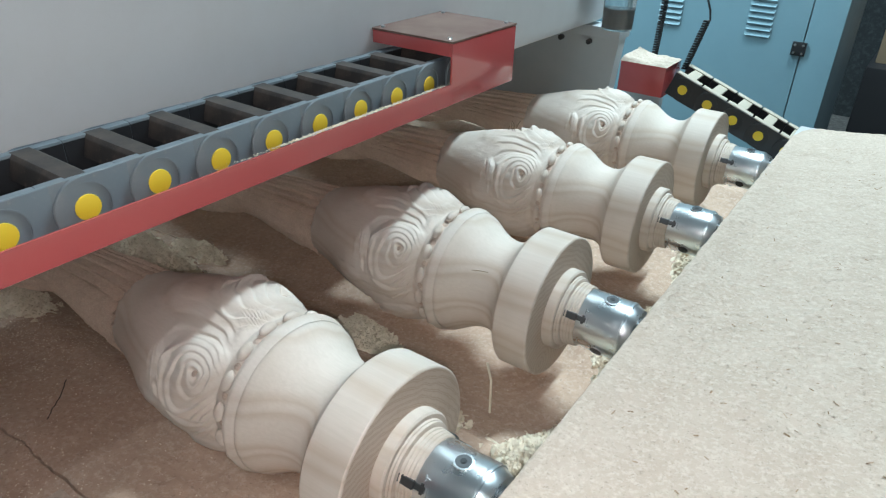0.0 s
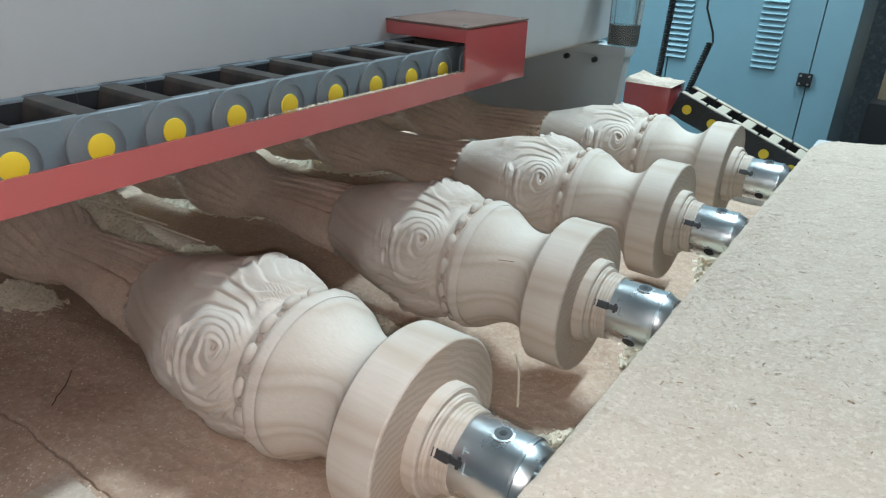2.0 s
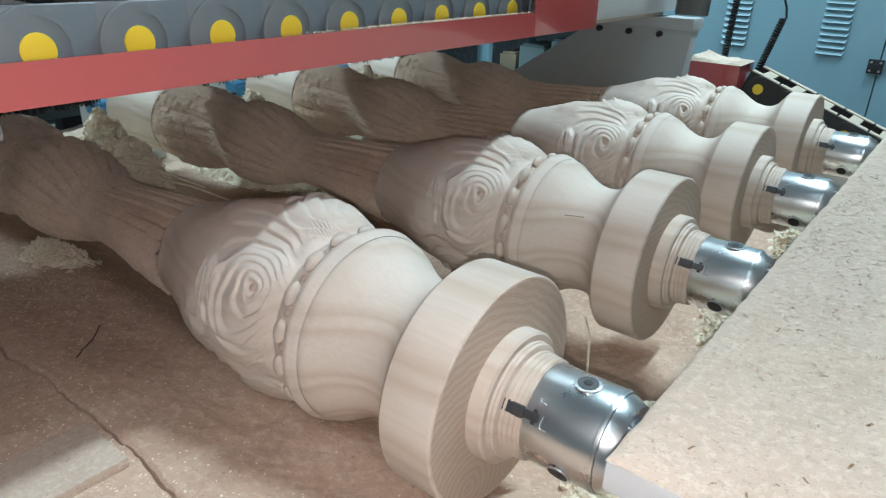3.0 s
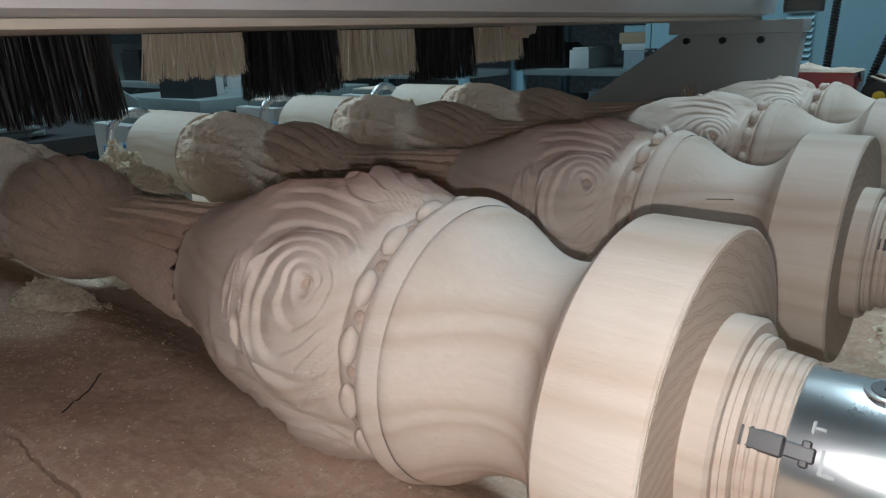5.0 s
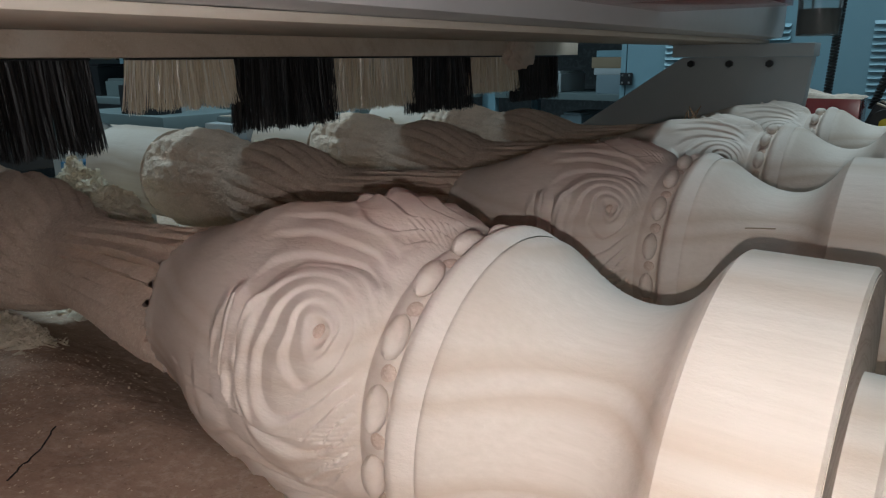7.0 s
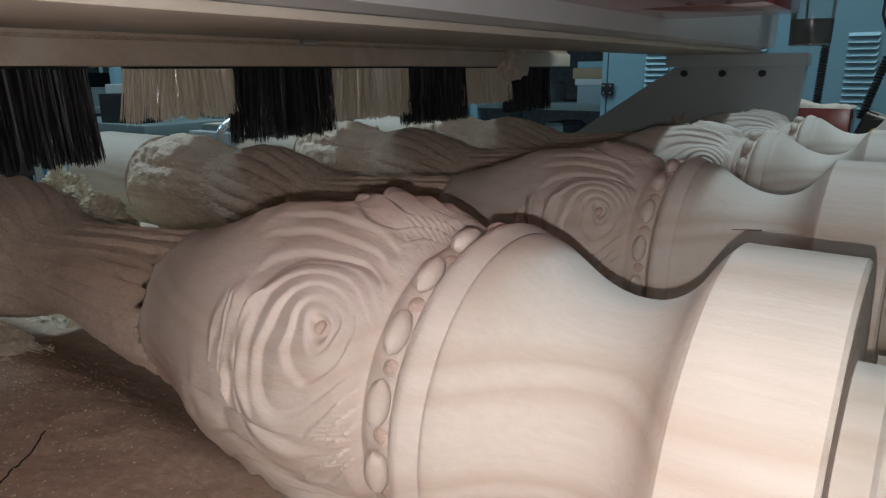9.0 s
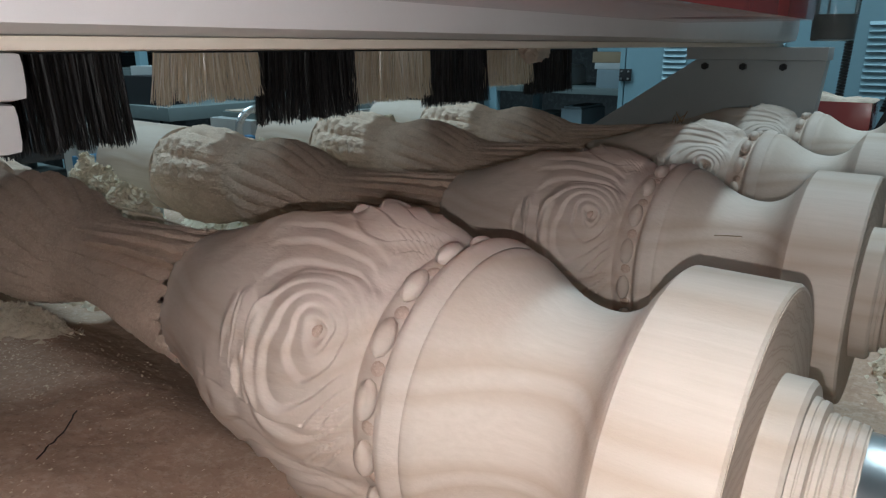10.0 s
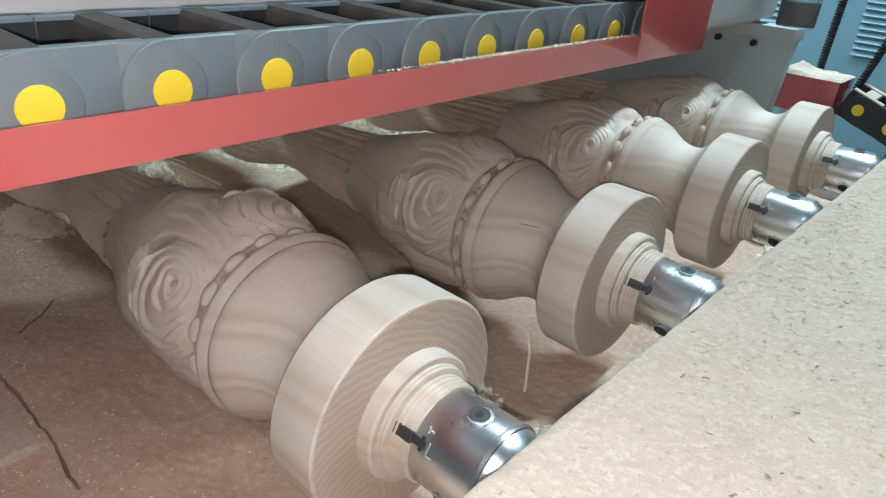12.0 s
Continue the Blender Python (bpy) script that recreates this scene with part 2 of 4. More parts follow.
def prism(points, y0, y1, bevel=0.0):
    """A plate with an outline in x and z, from y0 to y1."""
    bm = bmesh.new()
    a = [bm.verts.new((x, y0, z)) for x, z in points]
    f = bm.faces.new(a)
    out = bmesh.ops.extrude_face_region(bm, geom=[f])
    bmesh.ops.translate(bm, vec=(0, y1 - y0, 0), verts=[v for v in out["geom"] if isinstance(v, bmesh.types.BMVert)])
    bmesh.ops.recalc_face_normals(bm, faces=bm.faces)
    if bevel:
        bmesh.ops.bevel(bm, geom=list(bm.edges), offset=bevel, segments=2, profile=0.7, affect="EDGES")
    return bm


def grid_mesh(name, P, wrap=False):
    """A mesh over a grid of points, closed round the second axis if wrap."""
    nu, nv = P.shape[:2]
    i, j = np.meshgrid(np.arange(nu - 1), np.arange(nv if wrap else nv - 1), indexing="ij")
    k = (j + 1) % nv
    q = np.stack([i * nv + j, (i + 1) * nv + j, (i + 1) * nv + k, i * nv + k], -1).reshape(-1, 4)
    me = bpy.data.meshes.new(name)
    me.from_pydata(P.reshape(-1, 3).tolist(), [], q.tolist())
    return me


def tube(name, pts, r, mat, parent=None, label="", res=6):
    cu = bpy.data.curves.new(name, "CURVE")
    cu.dimensions, cu.bevel_depth, cu.bevel_resolution, cu.use_fill_caps = "3D", r, res // 2, True
    sp = cu.splines.new("POLY")
    sp.points.add(len(pts) - 1)
    for q, p in zip(sp.points, pts):
        q.co = (*p, 1)
    ob = new(name, cu)
    bpy.context.view_layer.update()
    me = bpy.data.meshes.new_from_object(ob.evaluated_get(bpy.context.evaluated_depsgraph_get()))
    bpy.data.objects.remove(ob)
    me.name = name
    me.materials.clear()
    return part_mesh(name, me, mat, parent, label, 1.2)


def fbm(x, y, z, octaves=4):
    return noise.fractal((x, y, z), 1.0, 2.0, octaves)


def vnoise(seed, X, Y, cells):
    """Smooth value noise over arrays, about -1 to 1."""
    rng = np.random.default_rng(seed)
    T = rng.uniform(-1, 1, (64, 64))
    u, v = X * cells, Y * cells
    i, j = np.floor(u).astype(int), np.floor(v).astype(int)
    a, b = u - i, v - j
    a, b = a * a * (3 - 2 * a), b * b * (3 - 2 * b)
    g = lambda p, q: T[p % 64, q % 64]
    return (g(i, j) * (1 - a) + g(i + 1, j) * a) * (1 - b) + (g(i, j + 1) * (1 - a) + g(i + 1, j + 1) * a) * b


def smooth01(a, b, x):
    u = np.clip((x - a) / (b - a), 0, 1)
    return u * u * (3 - 2 * u)


# ---- room ----
FLOOR = -0.78
tagged(part("floor", boxes((-5.2, 3.2, -3.2, 5.2, FLOOR - 0.1, FLOOR)), CONCRETE), "grey concrete workshop floor", "floor", kind="structure")
tagged(part("ceiling", boxes((-5.2, 3.2, -3.2, 5.2, 3.0, 3.1)), WALL), "plain grey workshop ceiling", "ceiling", kind="structure")
# North and west walls take the darkened colour
for nm, b, mt in (("wall_north", (-5.2, 3.2, 5.0, 5.2, FLOOR, 3.0), SHADED_WALL), ("wall_south", (-5.2, 3.2, -3.2, -3.0, FLOOR, 3.0), WALL), ("wall_west", (-5.2, -5.0, -3.0, 5.0, FLOOR, 3.0), SHADED_WALL), ("wall_east", (3.0, 3.2, -3.0, 5.0, FLOOR, 3.0), WALL)):
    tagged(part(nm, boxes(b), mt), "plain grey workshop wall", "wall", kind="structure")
# Fixtures are out of view; the last one belongs to the added fill lamp
for x, y in ((0.10, 1.90), (-1.95, 0.9), (-4.7, -0.5), (0.7, -1.6)):
    lamp = root("ceiling_light", "assumed white tube light under the unseen ceiling", "light", "ceiling lights", (x, y, 2.9))
    part("housing", boxes((-0.09, 0.09, -0.63, 0.63, 0.03, 0.1), bevel=0.008), CREAM, lamp)
    part("tube", cyl(bmesh.new(), 0.014, 0.014, 1.2, 16, pose(0, 0.6, 0.0, 90, 0, 0)), TUBE, lamp)

# ---- machine bed with its sawdust ----
bed = root("machine_bed", "grey machine bed buried under brown sawdust", "machine bed")
part("table", boxes((-1.75, 0.70, -0.45, 1.36, -0.16, -0.05), bevel=0.006), GREY, bed)
part("rail", boxes((-1.75, 0.3, 1.33, 1.42, -0.05, 0.045), bevel=0.004), GREY, bed, "grey guide rail")
for x in (-1.6, 0.5):
    for y in (-0.35, 1.25):
        part("leg", boxes((x - 0.06, x + 0.06, y - 0.06, y + 0.06, FLOOR, -0.16), bevel=0.004), GREY, bed)


HEAPS = [(-0.93, 0.205, 0.08, 0.06, 0.12), (-1.06, 0.205, 0.10, 0.07, 0.14), (-1.05, 0.555, 0.15, 0.07, 0.16), (-1.02, 0.905, 0.14, 0.06, 0.15), (-0.62, 0.21, 0.12, 0.055, 0.022), (-0.70, 0.56, 0.12, 0.055, 0.026), (0.05, 0.20, 0.055, 0.10, 0.045), (0.05, 0.55, 0.055, 0.10, 0.045), (0.05, 0.90, 0.055, 0.10, 0.045), (-0.12, 0.215, 0.07, 0.035, 0.02), (0.075, 0.38, 0.04, 0.09, 0.035), (0.075, 0.73, 0.04, 0.09, 0.035), (0.075, 1.06, 0.04, 0.09, 0.035), (0.06, 0.06, 0.04, 0.06, 0.03), (-0.77, -0.01, 0.07, 0.05, 0.028), (-0.33, 0.305, 0.06, 0.035, 0.040), (-0.76, 0.20, 0.10, 0.05, 0.06), (-0.76, 0.315, 0.07, 0.028, 0.03)]


def bed_height(X, Y):
    Z = 0.004 * vnoise(1, X, Y, 7) + 0.006 * vnoise(2, X, Y, 3.1) + 0.0018 * vnoise(3, X, Y, 31) + 0.0009 * vnoise(4, X, Y, 90)
    lane = np.abs(((Y - 0.03 + 0.175) % 0.35) - 0.175) / 0.175
    Z = Z - 0.012 + 0.026 * lane ** 2 * smooth01(-0.05, 0.1, Y)
    # the dust rises to a ledge along the front, with a broken seam in it
    edge = -0.170 + 0.003 * vnoise(5, X, Y * 0, 9) + 0.0032 * vnoise(6, X, Y * 0, 40) + 0.0012 * vnoise(17, X, Y * 0, 130)
    Z = Z + 0.058 * smooth01(0.11, -0.025, Y) + 0.013 * smooth01(-0.06, -0.16, Y)
    gap = np.clip(1.6 - np.abs(Y - edge) / (0.0007 + 0.0004 * vnoise(9, X, Y * 0, 30)), 0, 1) * (vnoise(7, X, Y * 0, 12) > -0.6)
    return Z - 0.022 * gap - 0.003 * smooth01(0.006, 0.0, Y - edge) * (Y < edge + 0.006)


def heap_height(X, Y):
    H = np.zeros_like(X)
    for hx, hy, sx, sy, h in HEAPS:
        H = H + h * np.exp(-((X - hx) / sx) ** 2 - ((Y - hy) / sy) ** 2)
    return H * (1 + 0.16 * vnoise(8, X, Y, 24) + 0.10 * vnoise(10, X, Y, 55)) - 0.012 - 0.03 * (H < 0.003) + 0.0055 * vnoise(15, X, Y, 120) * (H > 0.006)


rows_y = np.concatenate([np.linspace(-0.44, -0.19, 40, endpoint=False), np.linspace(-0.19, -0.06, 260, endpoint=False), np.linspace(-0.06, 1.34, 280)])
gx, gy = np.meshgrid(np.concatenate([np.linspace(-1.72, -0.72, 180, endpoint=False), np.linspace(-0.72, 0.125, 340)]), rows_y, indexing="ij")
part_mesh("sawdust_layer", grid_mesh("sawdust_layer", np.stack([gx, gy, bed_height(gx, gy)], -1)), DUST, bed, "fine brown sawdust with broken seams", 0)
part("ledge_plate", prism([(-0.338, 0.058), (-0.266, 0.058), (-0.266, 0.0685), (-0.338, 0.0685)], -0.30, -0.1780, 0.003), COVER_DUST, bed, "pale dusty metal showing on the front ledge")
hx, hy = np.meshgrid(np.linspace(-1.35, 0.125, 420), np.linspace(-0.13, 1.16, 400), indexing="ij")
tagged(part_mesh("chip_heaps", grid_mesh("chip_heaps", np.stack([hx, hy, bed_height(hx, hy) + heap_height(hx, hy)], -1)), CHIPS, None, "", 0), "pale heaps of wood chips between the legs", "wood chips", kind="stuff")


def flakes(name, n, spots, size, mat, height, label, tilt=0.5, parent=None, keep=None, slim=(0.25, 0.8)):
    """Loose chips as one object of small bent flakes lying on a surface."""
    rng = np.random.default_rng(len(name) + n)
    V, F = [], []
    per = n // len(spots)
    for hx, hy, sx, sy in spots:
        px, py = rng.normal(hx, sx, per), rng.normal(hy, sy, per)
        if keep is not None:
            ok = keep(px, py)
            px, py = px[ok], py[ok]
        pz = height(px, py)
        for x, y, z in zip(px, py, pz):
            a, b, c = rng.uniform(0, 6.28), rng.normal(0, tilt), rng.uniform(0.5, 1.6) * size
            w = c * rng.uniform(*slim)
            e1 = np.array([math.cos(a) * math.cos(b), math.sin(a) * math.cos(b), math.sin(b)]) * c
            e2 = np.array([-math.sin(a), math.cos(a), rng.normal(0, tilt * 0.8)]) * w
            q = np.array([x, y, z + abs(e1[2]) + size * 0.2])
            k = len(V)
            up = np.array([0, 0, w * rng.uniform(-0.3, 0.6)])
            V += [q - e1 - e2, q - e1 + e2, q + up - e2, q + up + e2, q + e1 - e2, q + e1 + e2]
            F += [(k, k + 2, k + 3, k + 1), (k + 2, k + 4, k + 5, k + 3)]
    me = bpy.data.meshes.new(name)
    me.from_pydata([tuple(v) for v in V], [], F)
    return tagged(part_mesh(name, me, mat, parent, "", 0), label, "sawdust", kind="stuff")


CHIP_SPOTS = [(x, y, sx * 0.72, sy * 0.72) for x, y, sx, sy, h in HEAPS]


def chip_top(x, y):
    x, y = np.clip(x, -1.7, 0.12), np.clip(y, -0.43, 1.3)
    return bed_height(x, y) + np.maximum(heap_height(x, y), 0)


flakes("wood_chips", 64000, CHIP_SPOTS, 0.0027, CHIPS, chip_top, "pale curled wood chips heaped between the legs", keep=lambda x, y: (heap_height(x, y) > 0.002) & (x < 0.12))
flakes("wood_crumbs", 4200, [(-0.45, 0.2, 0.45, 0.4), (-0.3, -0.2, 0.25, 0.06), (-0.68, -0.05, 0.10, 0.05)], 0.00085, CHIPS, chip_top, "fine pale crumbs strewn over the sawdust", 0.2)
for a, b in (((-0.067, 0.257, 0.095), (-0.045, 0.235, 0.035)), ((-0.80, 0.17, 0.115), (-0.66, 0.235, 0.085)), ((-0.90, 0.12, 0.15), (-0.74, 0.22, 0.10))):
    a, b = Vector(a), Vector(b)
    tagged(tube("wood_splinter", [a, a.lerp(b, 0.4) + Vector((0.003, 0.002, 0.004)), b], 0.0016, CHIPS), "thin pale wood splinter lying in the sawdust", "splinter", "splinters")

# Near-black strip laid on the dust, painting the dark inside of a crack
rng = random.Random(12)
crack = []
for u in np.linspace(0, 1, 14):
    x, y = -0.462 - 0.070 * u, -0.130 + 0.060 * u + rng.uniform(-0.0016, 0.0016)
    crack.append((x, y, float(bed_height(np.array([x]), np.array([y]))[0]) + 0.0002))
tagged(tube("bark_splinter", crack, 0.0006, SHADED_WALL), "thin dark strip painting a shaded crack in the sawdust", "splinter", "splinters")
TUFT = [(-0.318, 0.728, 0.236), (-0.314, 0.735, 0.238), (-0.322, 0.733, 0.236), (-0.310, 0.726, 0.237), (-0.318, 0.740, 0.237), (-0.326, 0.728, 0.235)]
for k, (x, y, z) in enumerate(TUFT):
    a = 1.05 * k
    tagged(tube("wood_fibre", [(x, y, z - 0.004), (x + 0.006 * math.cos(a), y + 0.004 * math.sin(a), z + 0.006), (x + 0.010 * math.cos(a), y + 0.007 * math.sin(a), z + 0.009 + 0.003 * math.sin(2 * a))], 0.0007, CRUMB), "curled wood fibre standing on a carved leg", "fibre", "wood fibres")

# ---- headstock housing with the sawdust cover ----
head = root("headstock_housing", "white housing with a sawdust-covered top", "machine housing", at=(0, 0, 0))
part("case", boxes((0.135, 0.80, -0.07, 1.19, -0.05, 0.188), bevel=0.004), CREAM, head)
part("top_plate", boxes((0.108, 0.82, -0.078, 1.205, 0.188, 0.209), bevel=0.003), CREAM, head, "white folded sheet cover")


def cover_height(X, Y):
    e = np.minimum(np.minimum(X - 0.108, Y + 0.078), 1.205 - Y)
    lip = np.clip(e / 0.012, 0, 1) ** 0.5
    heap = 0.045 * np.clip((X - 0.16) / 0.3, 0, 1) ** 1.2
    return 0.2095 + lip * (0.0045 + heap + 0.0022 * vnoise(11, X, Y, 9) + 0.0011 * vnoise(12, X, Y, 45) + 0.0006 * vnoise(13, X, Y, 130))


cx, cy = np.meshgrid(0.108 + 0.70 * np.linspace(0, 1, 260) ** 1.3, np.linspace(-0.078, 1.205, 420), indexing="ij")
cut = np.clip((cy - 1.10) / 0.105, 0, 1)
cx = np.maximum(cx, 0.108 + 0.05 * cut ** 2)
cov = np.stack([cx + 0.0012 * vnoise(14, cx, cy, 60), cy, cover_height(cx, cy)], -1)
part_mesh("sawdust_cover", grid_mesh("sawdust_cover", cov), COVER_DUST, head, "thick pale sawdust lying on the cover", 0)
on_cover = lambda x, y: (x > 0.115) & (x < 0.78) & (y > -0.07) & (y < 1.08)
flakes("cover_chips", 7000, [(0.22, 0.15, 0.08, 0.18), (0.28, 0.5, 0.1, 0.25), (0.3, 0.9, 0.1, 0.2), (0.14, 0.5, 0.02, 0.3)], 0.0013, COVER_DUST, lambda x, y: cover_height(np.clip(x, 0.112, 0.8), np.clip(y, -0.07, 1.2)), "small wood flakes strewn on the housing cover", 0.12, keep=on_cover)
flakes("cover_crumbs", 280, [(0.24, 0.2, 0.08, 0.2), (0.30, 0.6, 0.1, 0.25), (0.3, 0.95, 0.1, 0.15)], 0.0019, CRUMB, lambda x, y: cover_height(np.clip(x, 0.112, 0.8), np.clip(y, -0.07, 1.2)), "brown splinters and bark crumbs on the housing cover", 0.15, keep=on_cover, slim=(0.1, 0.35))

# ---- carved legs and their chucks ----
AXIS_Z, LANE = 0.135, 0.35
AXES = [0.03 + LANE * k for k in range(4)]


def lathe_part(name, xs, rad, parent, mat, relief=None, n=220, label="", smooth=0.7):
    th = np.linspace(0, 2 * np.pi, n, endpoint=False)
    X, T = np.meshgrid(xs, th, indexing="ij")
    R = np.repeat(np.asarray(rad)[:, None], n, 1)
    if relief is not None:
        R = R + relief(X, T, R)
    P = np.stack([X, -R * np.cos(T), R * np.sin(T)], -1)
    return part_mesh(name, grid_mesh(name, P, True), mat, parent, label, smooth)


def steps(pairs, per):
    """Radii along x through given pairs, with sharp corners where two share an x."""
    xs, rs = [], []
    for (x0, r0), (x1, r1) in zip(pairs, pairs[1:]):
        u = np.linspace(0, 1, per, endpoint=False)
        xs += list(x0 + (x1 - x0) * u)
        rs += list(r0 + (r1 - r0) * u)
    return np.array(xs + [pairs[-1][0]]), np.array(rs + [pairs[-1][1]])


def curve(pairs, n):
    """A smooth profile through the pairs."""
    px, pr = np.array([p[0] for p in pairs]), np.array([p[1] for p in pairs])
    xs = np.linspace(px[0], px[-1], n)
    d = np.gradient(pr, px)
    k = np.clip(np.searchsorted(px, xs) - 1, 0, len(px) - 2)
    h = px[k + 1] - px[k]
    u = (xs - px[k]) / h
    r = (2 * u**3 - 3 * u**2 + 1) * pr[k] + (u**3 - 2 * u**2 + u) * h * d[k] + (-2 * u**3 + 3 * u**2) * pr[k + 1] + (u**3 - u**2) * h * d[k + 1]
    return xs, r


def wrapped(a):
    return (a + np.pi) % (2 * np.pi) - np.pi


def lamella(s, edge=0.22):
    """Overlapping shavings: a steep edge on one side, a long fall on the other."""
    p = s % 1.0
    return smooth01(0.0, edge, p) * (1 - p) ** 0.8


def bulb_relief(X, T, R):
    """Four scroll rosettes with locks sweeping over them and leaf tongues below."""
    wob = vnoise(21, X + 3, T * 0.1, 22)
    fine = vnoise(22, X + 1, T * 0.1, 75)
    out = 0.0010 * wob + 0.0004 * fine
    leaf = np.zeros_like(X)
    cover = np.zeros_like(X)
    for k in range(4):
        w = wrapped(T - 0.571 - k * np.pi / 2) * 0.104
        u, v = (X + 0.250) / 0.043, w / 0.046
        u = u + 0.20 * np.clip(-u, 0, 1) + 0.05 * wob
        v = np.where(v < 0, v / 1.9, v)
        u, v = u + 0.07 * fine * 0.5 + 0.06 * wob, v + 0.10 * vnoise(29, X + 2, T * 0.1, 30)
        rho, phi = np.hypot(u, v), np.arctan2(v, u)
        turn = phi / (2 * np.pi)
        inside = smooth01(1.15, 0.85, rho)
        # arcs crowd together beside the beads and open away from them
        drift = vnoise(30, X + 5, T * 0.1, 14)
        bow = rho * (1 + 0.45 * np.clip(u, 0, 1)) / (1 + 0.30 * np.clip(-u, 0, 2)) + 0.07 * drift
        # the scroll winds in to a drilled eye; its coils are deepest below the eye
        deep = 0.35 + 0.65 * smooth01(0.35, -0.25, v + 0.4 * u) * (0.85 + 0.15 * wob)
        coil = lamella(bow * 5.0 - turn, 0.28)
        eye = 0.0016 * smooth01(0.24, 0.15, rho) - 0.0062 * smooth01(0.14, 0.05, np.hypot(u * 0.8, v))
        out = out + inside * (0.0112 * (1 - 0.6 * rho**2) + 0.0046 * coil * deep * smooth01(0.12, 0.24, rho) + eye)
        # leaf tongues fan out round the lower outer side
        fan = np.pi * (1.9 * u + 1.0 * v + 0.12 * wob)
        tongue = np.abs(np.sin(fan)) ** 0.5
        tip = -0.62 + 0.30 * np.abs(np.cos(fan)) - 0.25 * (u + 0.8)
        at = smooth01(0.72, 0.85, rho) * smooth01(-0.45, -0.62, u) * smooth01(-1.85, -1.35, u) * smooth01(tip - 0.10, tip + 0.06, v) * smooth01(0.38, 0.05, v + 0.1 * np.abs(np.cos(fan)))
        vein = np.exp(-((np.abs(np.sin(fan)) - 1) / 0.02) ** 2)
        leaf = leaf + at * (0.0062 * tongue - 0.0004 - 0.0012 * vein)
        # locks of hair sweep up over the scroll and away
        lock = lamella(bow * 4.0 - 0.6 * turn + 0.2 * drift, 0.3)
        over = smooth01(0.92, 1.05, rho) * smooth01(2.3, 1.5, rho + 0.35 * np.sin(5 * phi)) * smooth01(-0.1, 0.35, v + 0.25 * u) * smooth01(0.42, -0.05, u)
        leaf = leaf + over * (0.0050 * lock * (0.75 + 0.25 * wob) - 0.0006)
        # ridges of the cutter beside the beads
        marks = smooth01(-0.1, 0.35, u) * smooth01(-0.2, -0.45, v) * smooth01(0.6, 0.8, rho) * smooth01(-1.0, -0.8, v)
        leaf = leaf + marks * 0.0007 * np.sin(w * 1700 + 260 * X)
        cover = np.maximum(cover, np.maximum(inside, 0.8 * over))
    crest = np.zeros_like(X)
    for k in range(4):
        w = wrapped(T - 0.571 - np.pi / 4 - k * np.pi / 2)
        rib = np.exp(-((w) / 0.30) ** 2)
        fold = lamella(w * 1.3 * np.sign(w) + (X + 0.30) * 19 + 0.5 * wob, 0.3)
        crest = crest + rib * (0.0040 + 0.0026 * fold + 0.0012 * fine)
    env = smooth01(-0.418, -0.385, X) * smooth01(-0.222, -0.233, X)
    return env * (out + leaf + (1 - cover) * crest * smooth01(-0.40, -0.33, X))


def shaft_relief(X, T, R):
    """A slender shaft with leaf tips cut below the collar."""
    saw = (T * 3.9 + 0.30 * np.sin(X * 15) + 0.25 * np.sin(T * 2.3) + 0.1) % 1.0
    flute = smooth01(0.0, 0.16, saw) * (1 - 0.75 * saw**1.4)
    low = smooth01(0.98, 0.55, np.sin(T - 0.15))
    near = smooth01(-0.70, -0.50, X) * (0.25 + 0.75 * low)
    return near * (0.0165 * flute - 0.0072) + 0.0010 * vnoise(23, X * 2, T * 0.2, 30) + 0.0005 * vnoise(24, X * 2, T * 0.3, 110)


def paw_relief(X, T, R):
    claw = np.abs(np.sin(T * 4.5 + 0.6))
    out = 0.008 * (claw**0.6 - 0.5) * smooth01(-1.04, -1.0, X) * smooth01(-0.86, -0.91, X)
    wave = np.abs(np.sin(T * 10 + X * 62 + 2.0 * np.sin(X * 20)))
    out = out + 0.0070 * (wave**0.8 - 0.4) * smooth01(-0.86, -0.80, X) * smooth01(-0.66, -0.71, X)
    out = out + 0.0026 * np.abs(np.sin(X * 150 + 2 * np.sin(T * 3))) * smooth01(0.1, 0.5, np.sin(T * 2 + 1) + 0.3 * vnoise(25, X, T, 9)) * smooth01(-0.90, -0.94, X)
    return out + 0.0025 * vnoise(26, X * 3, T * 0.5, 16) * smooth01(-0.84, -0.88, X) + 0.0012 * vnoise(27, X * 5, T, 40)


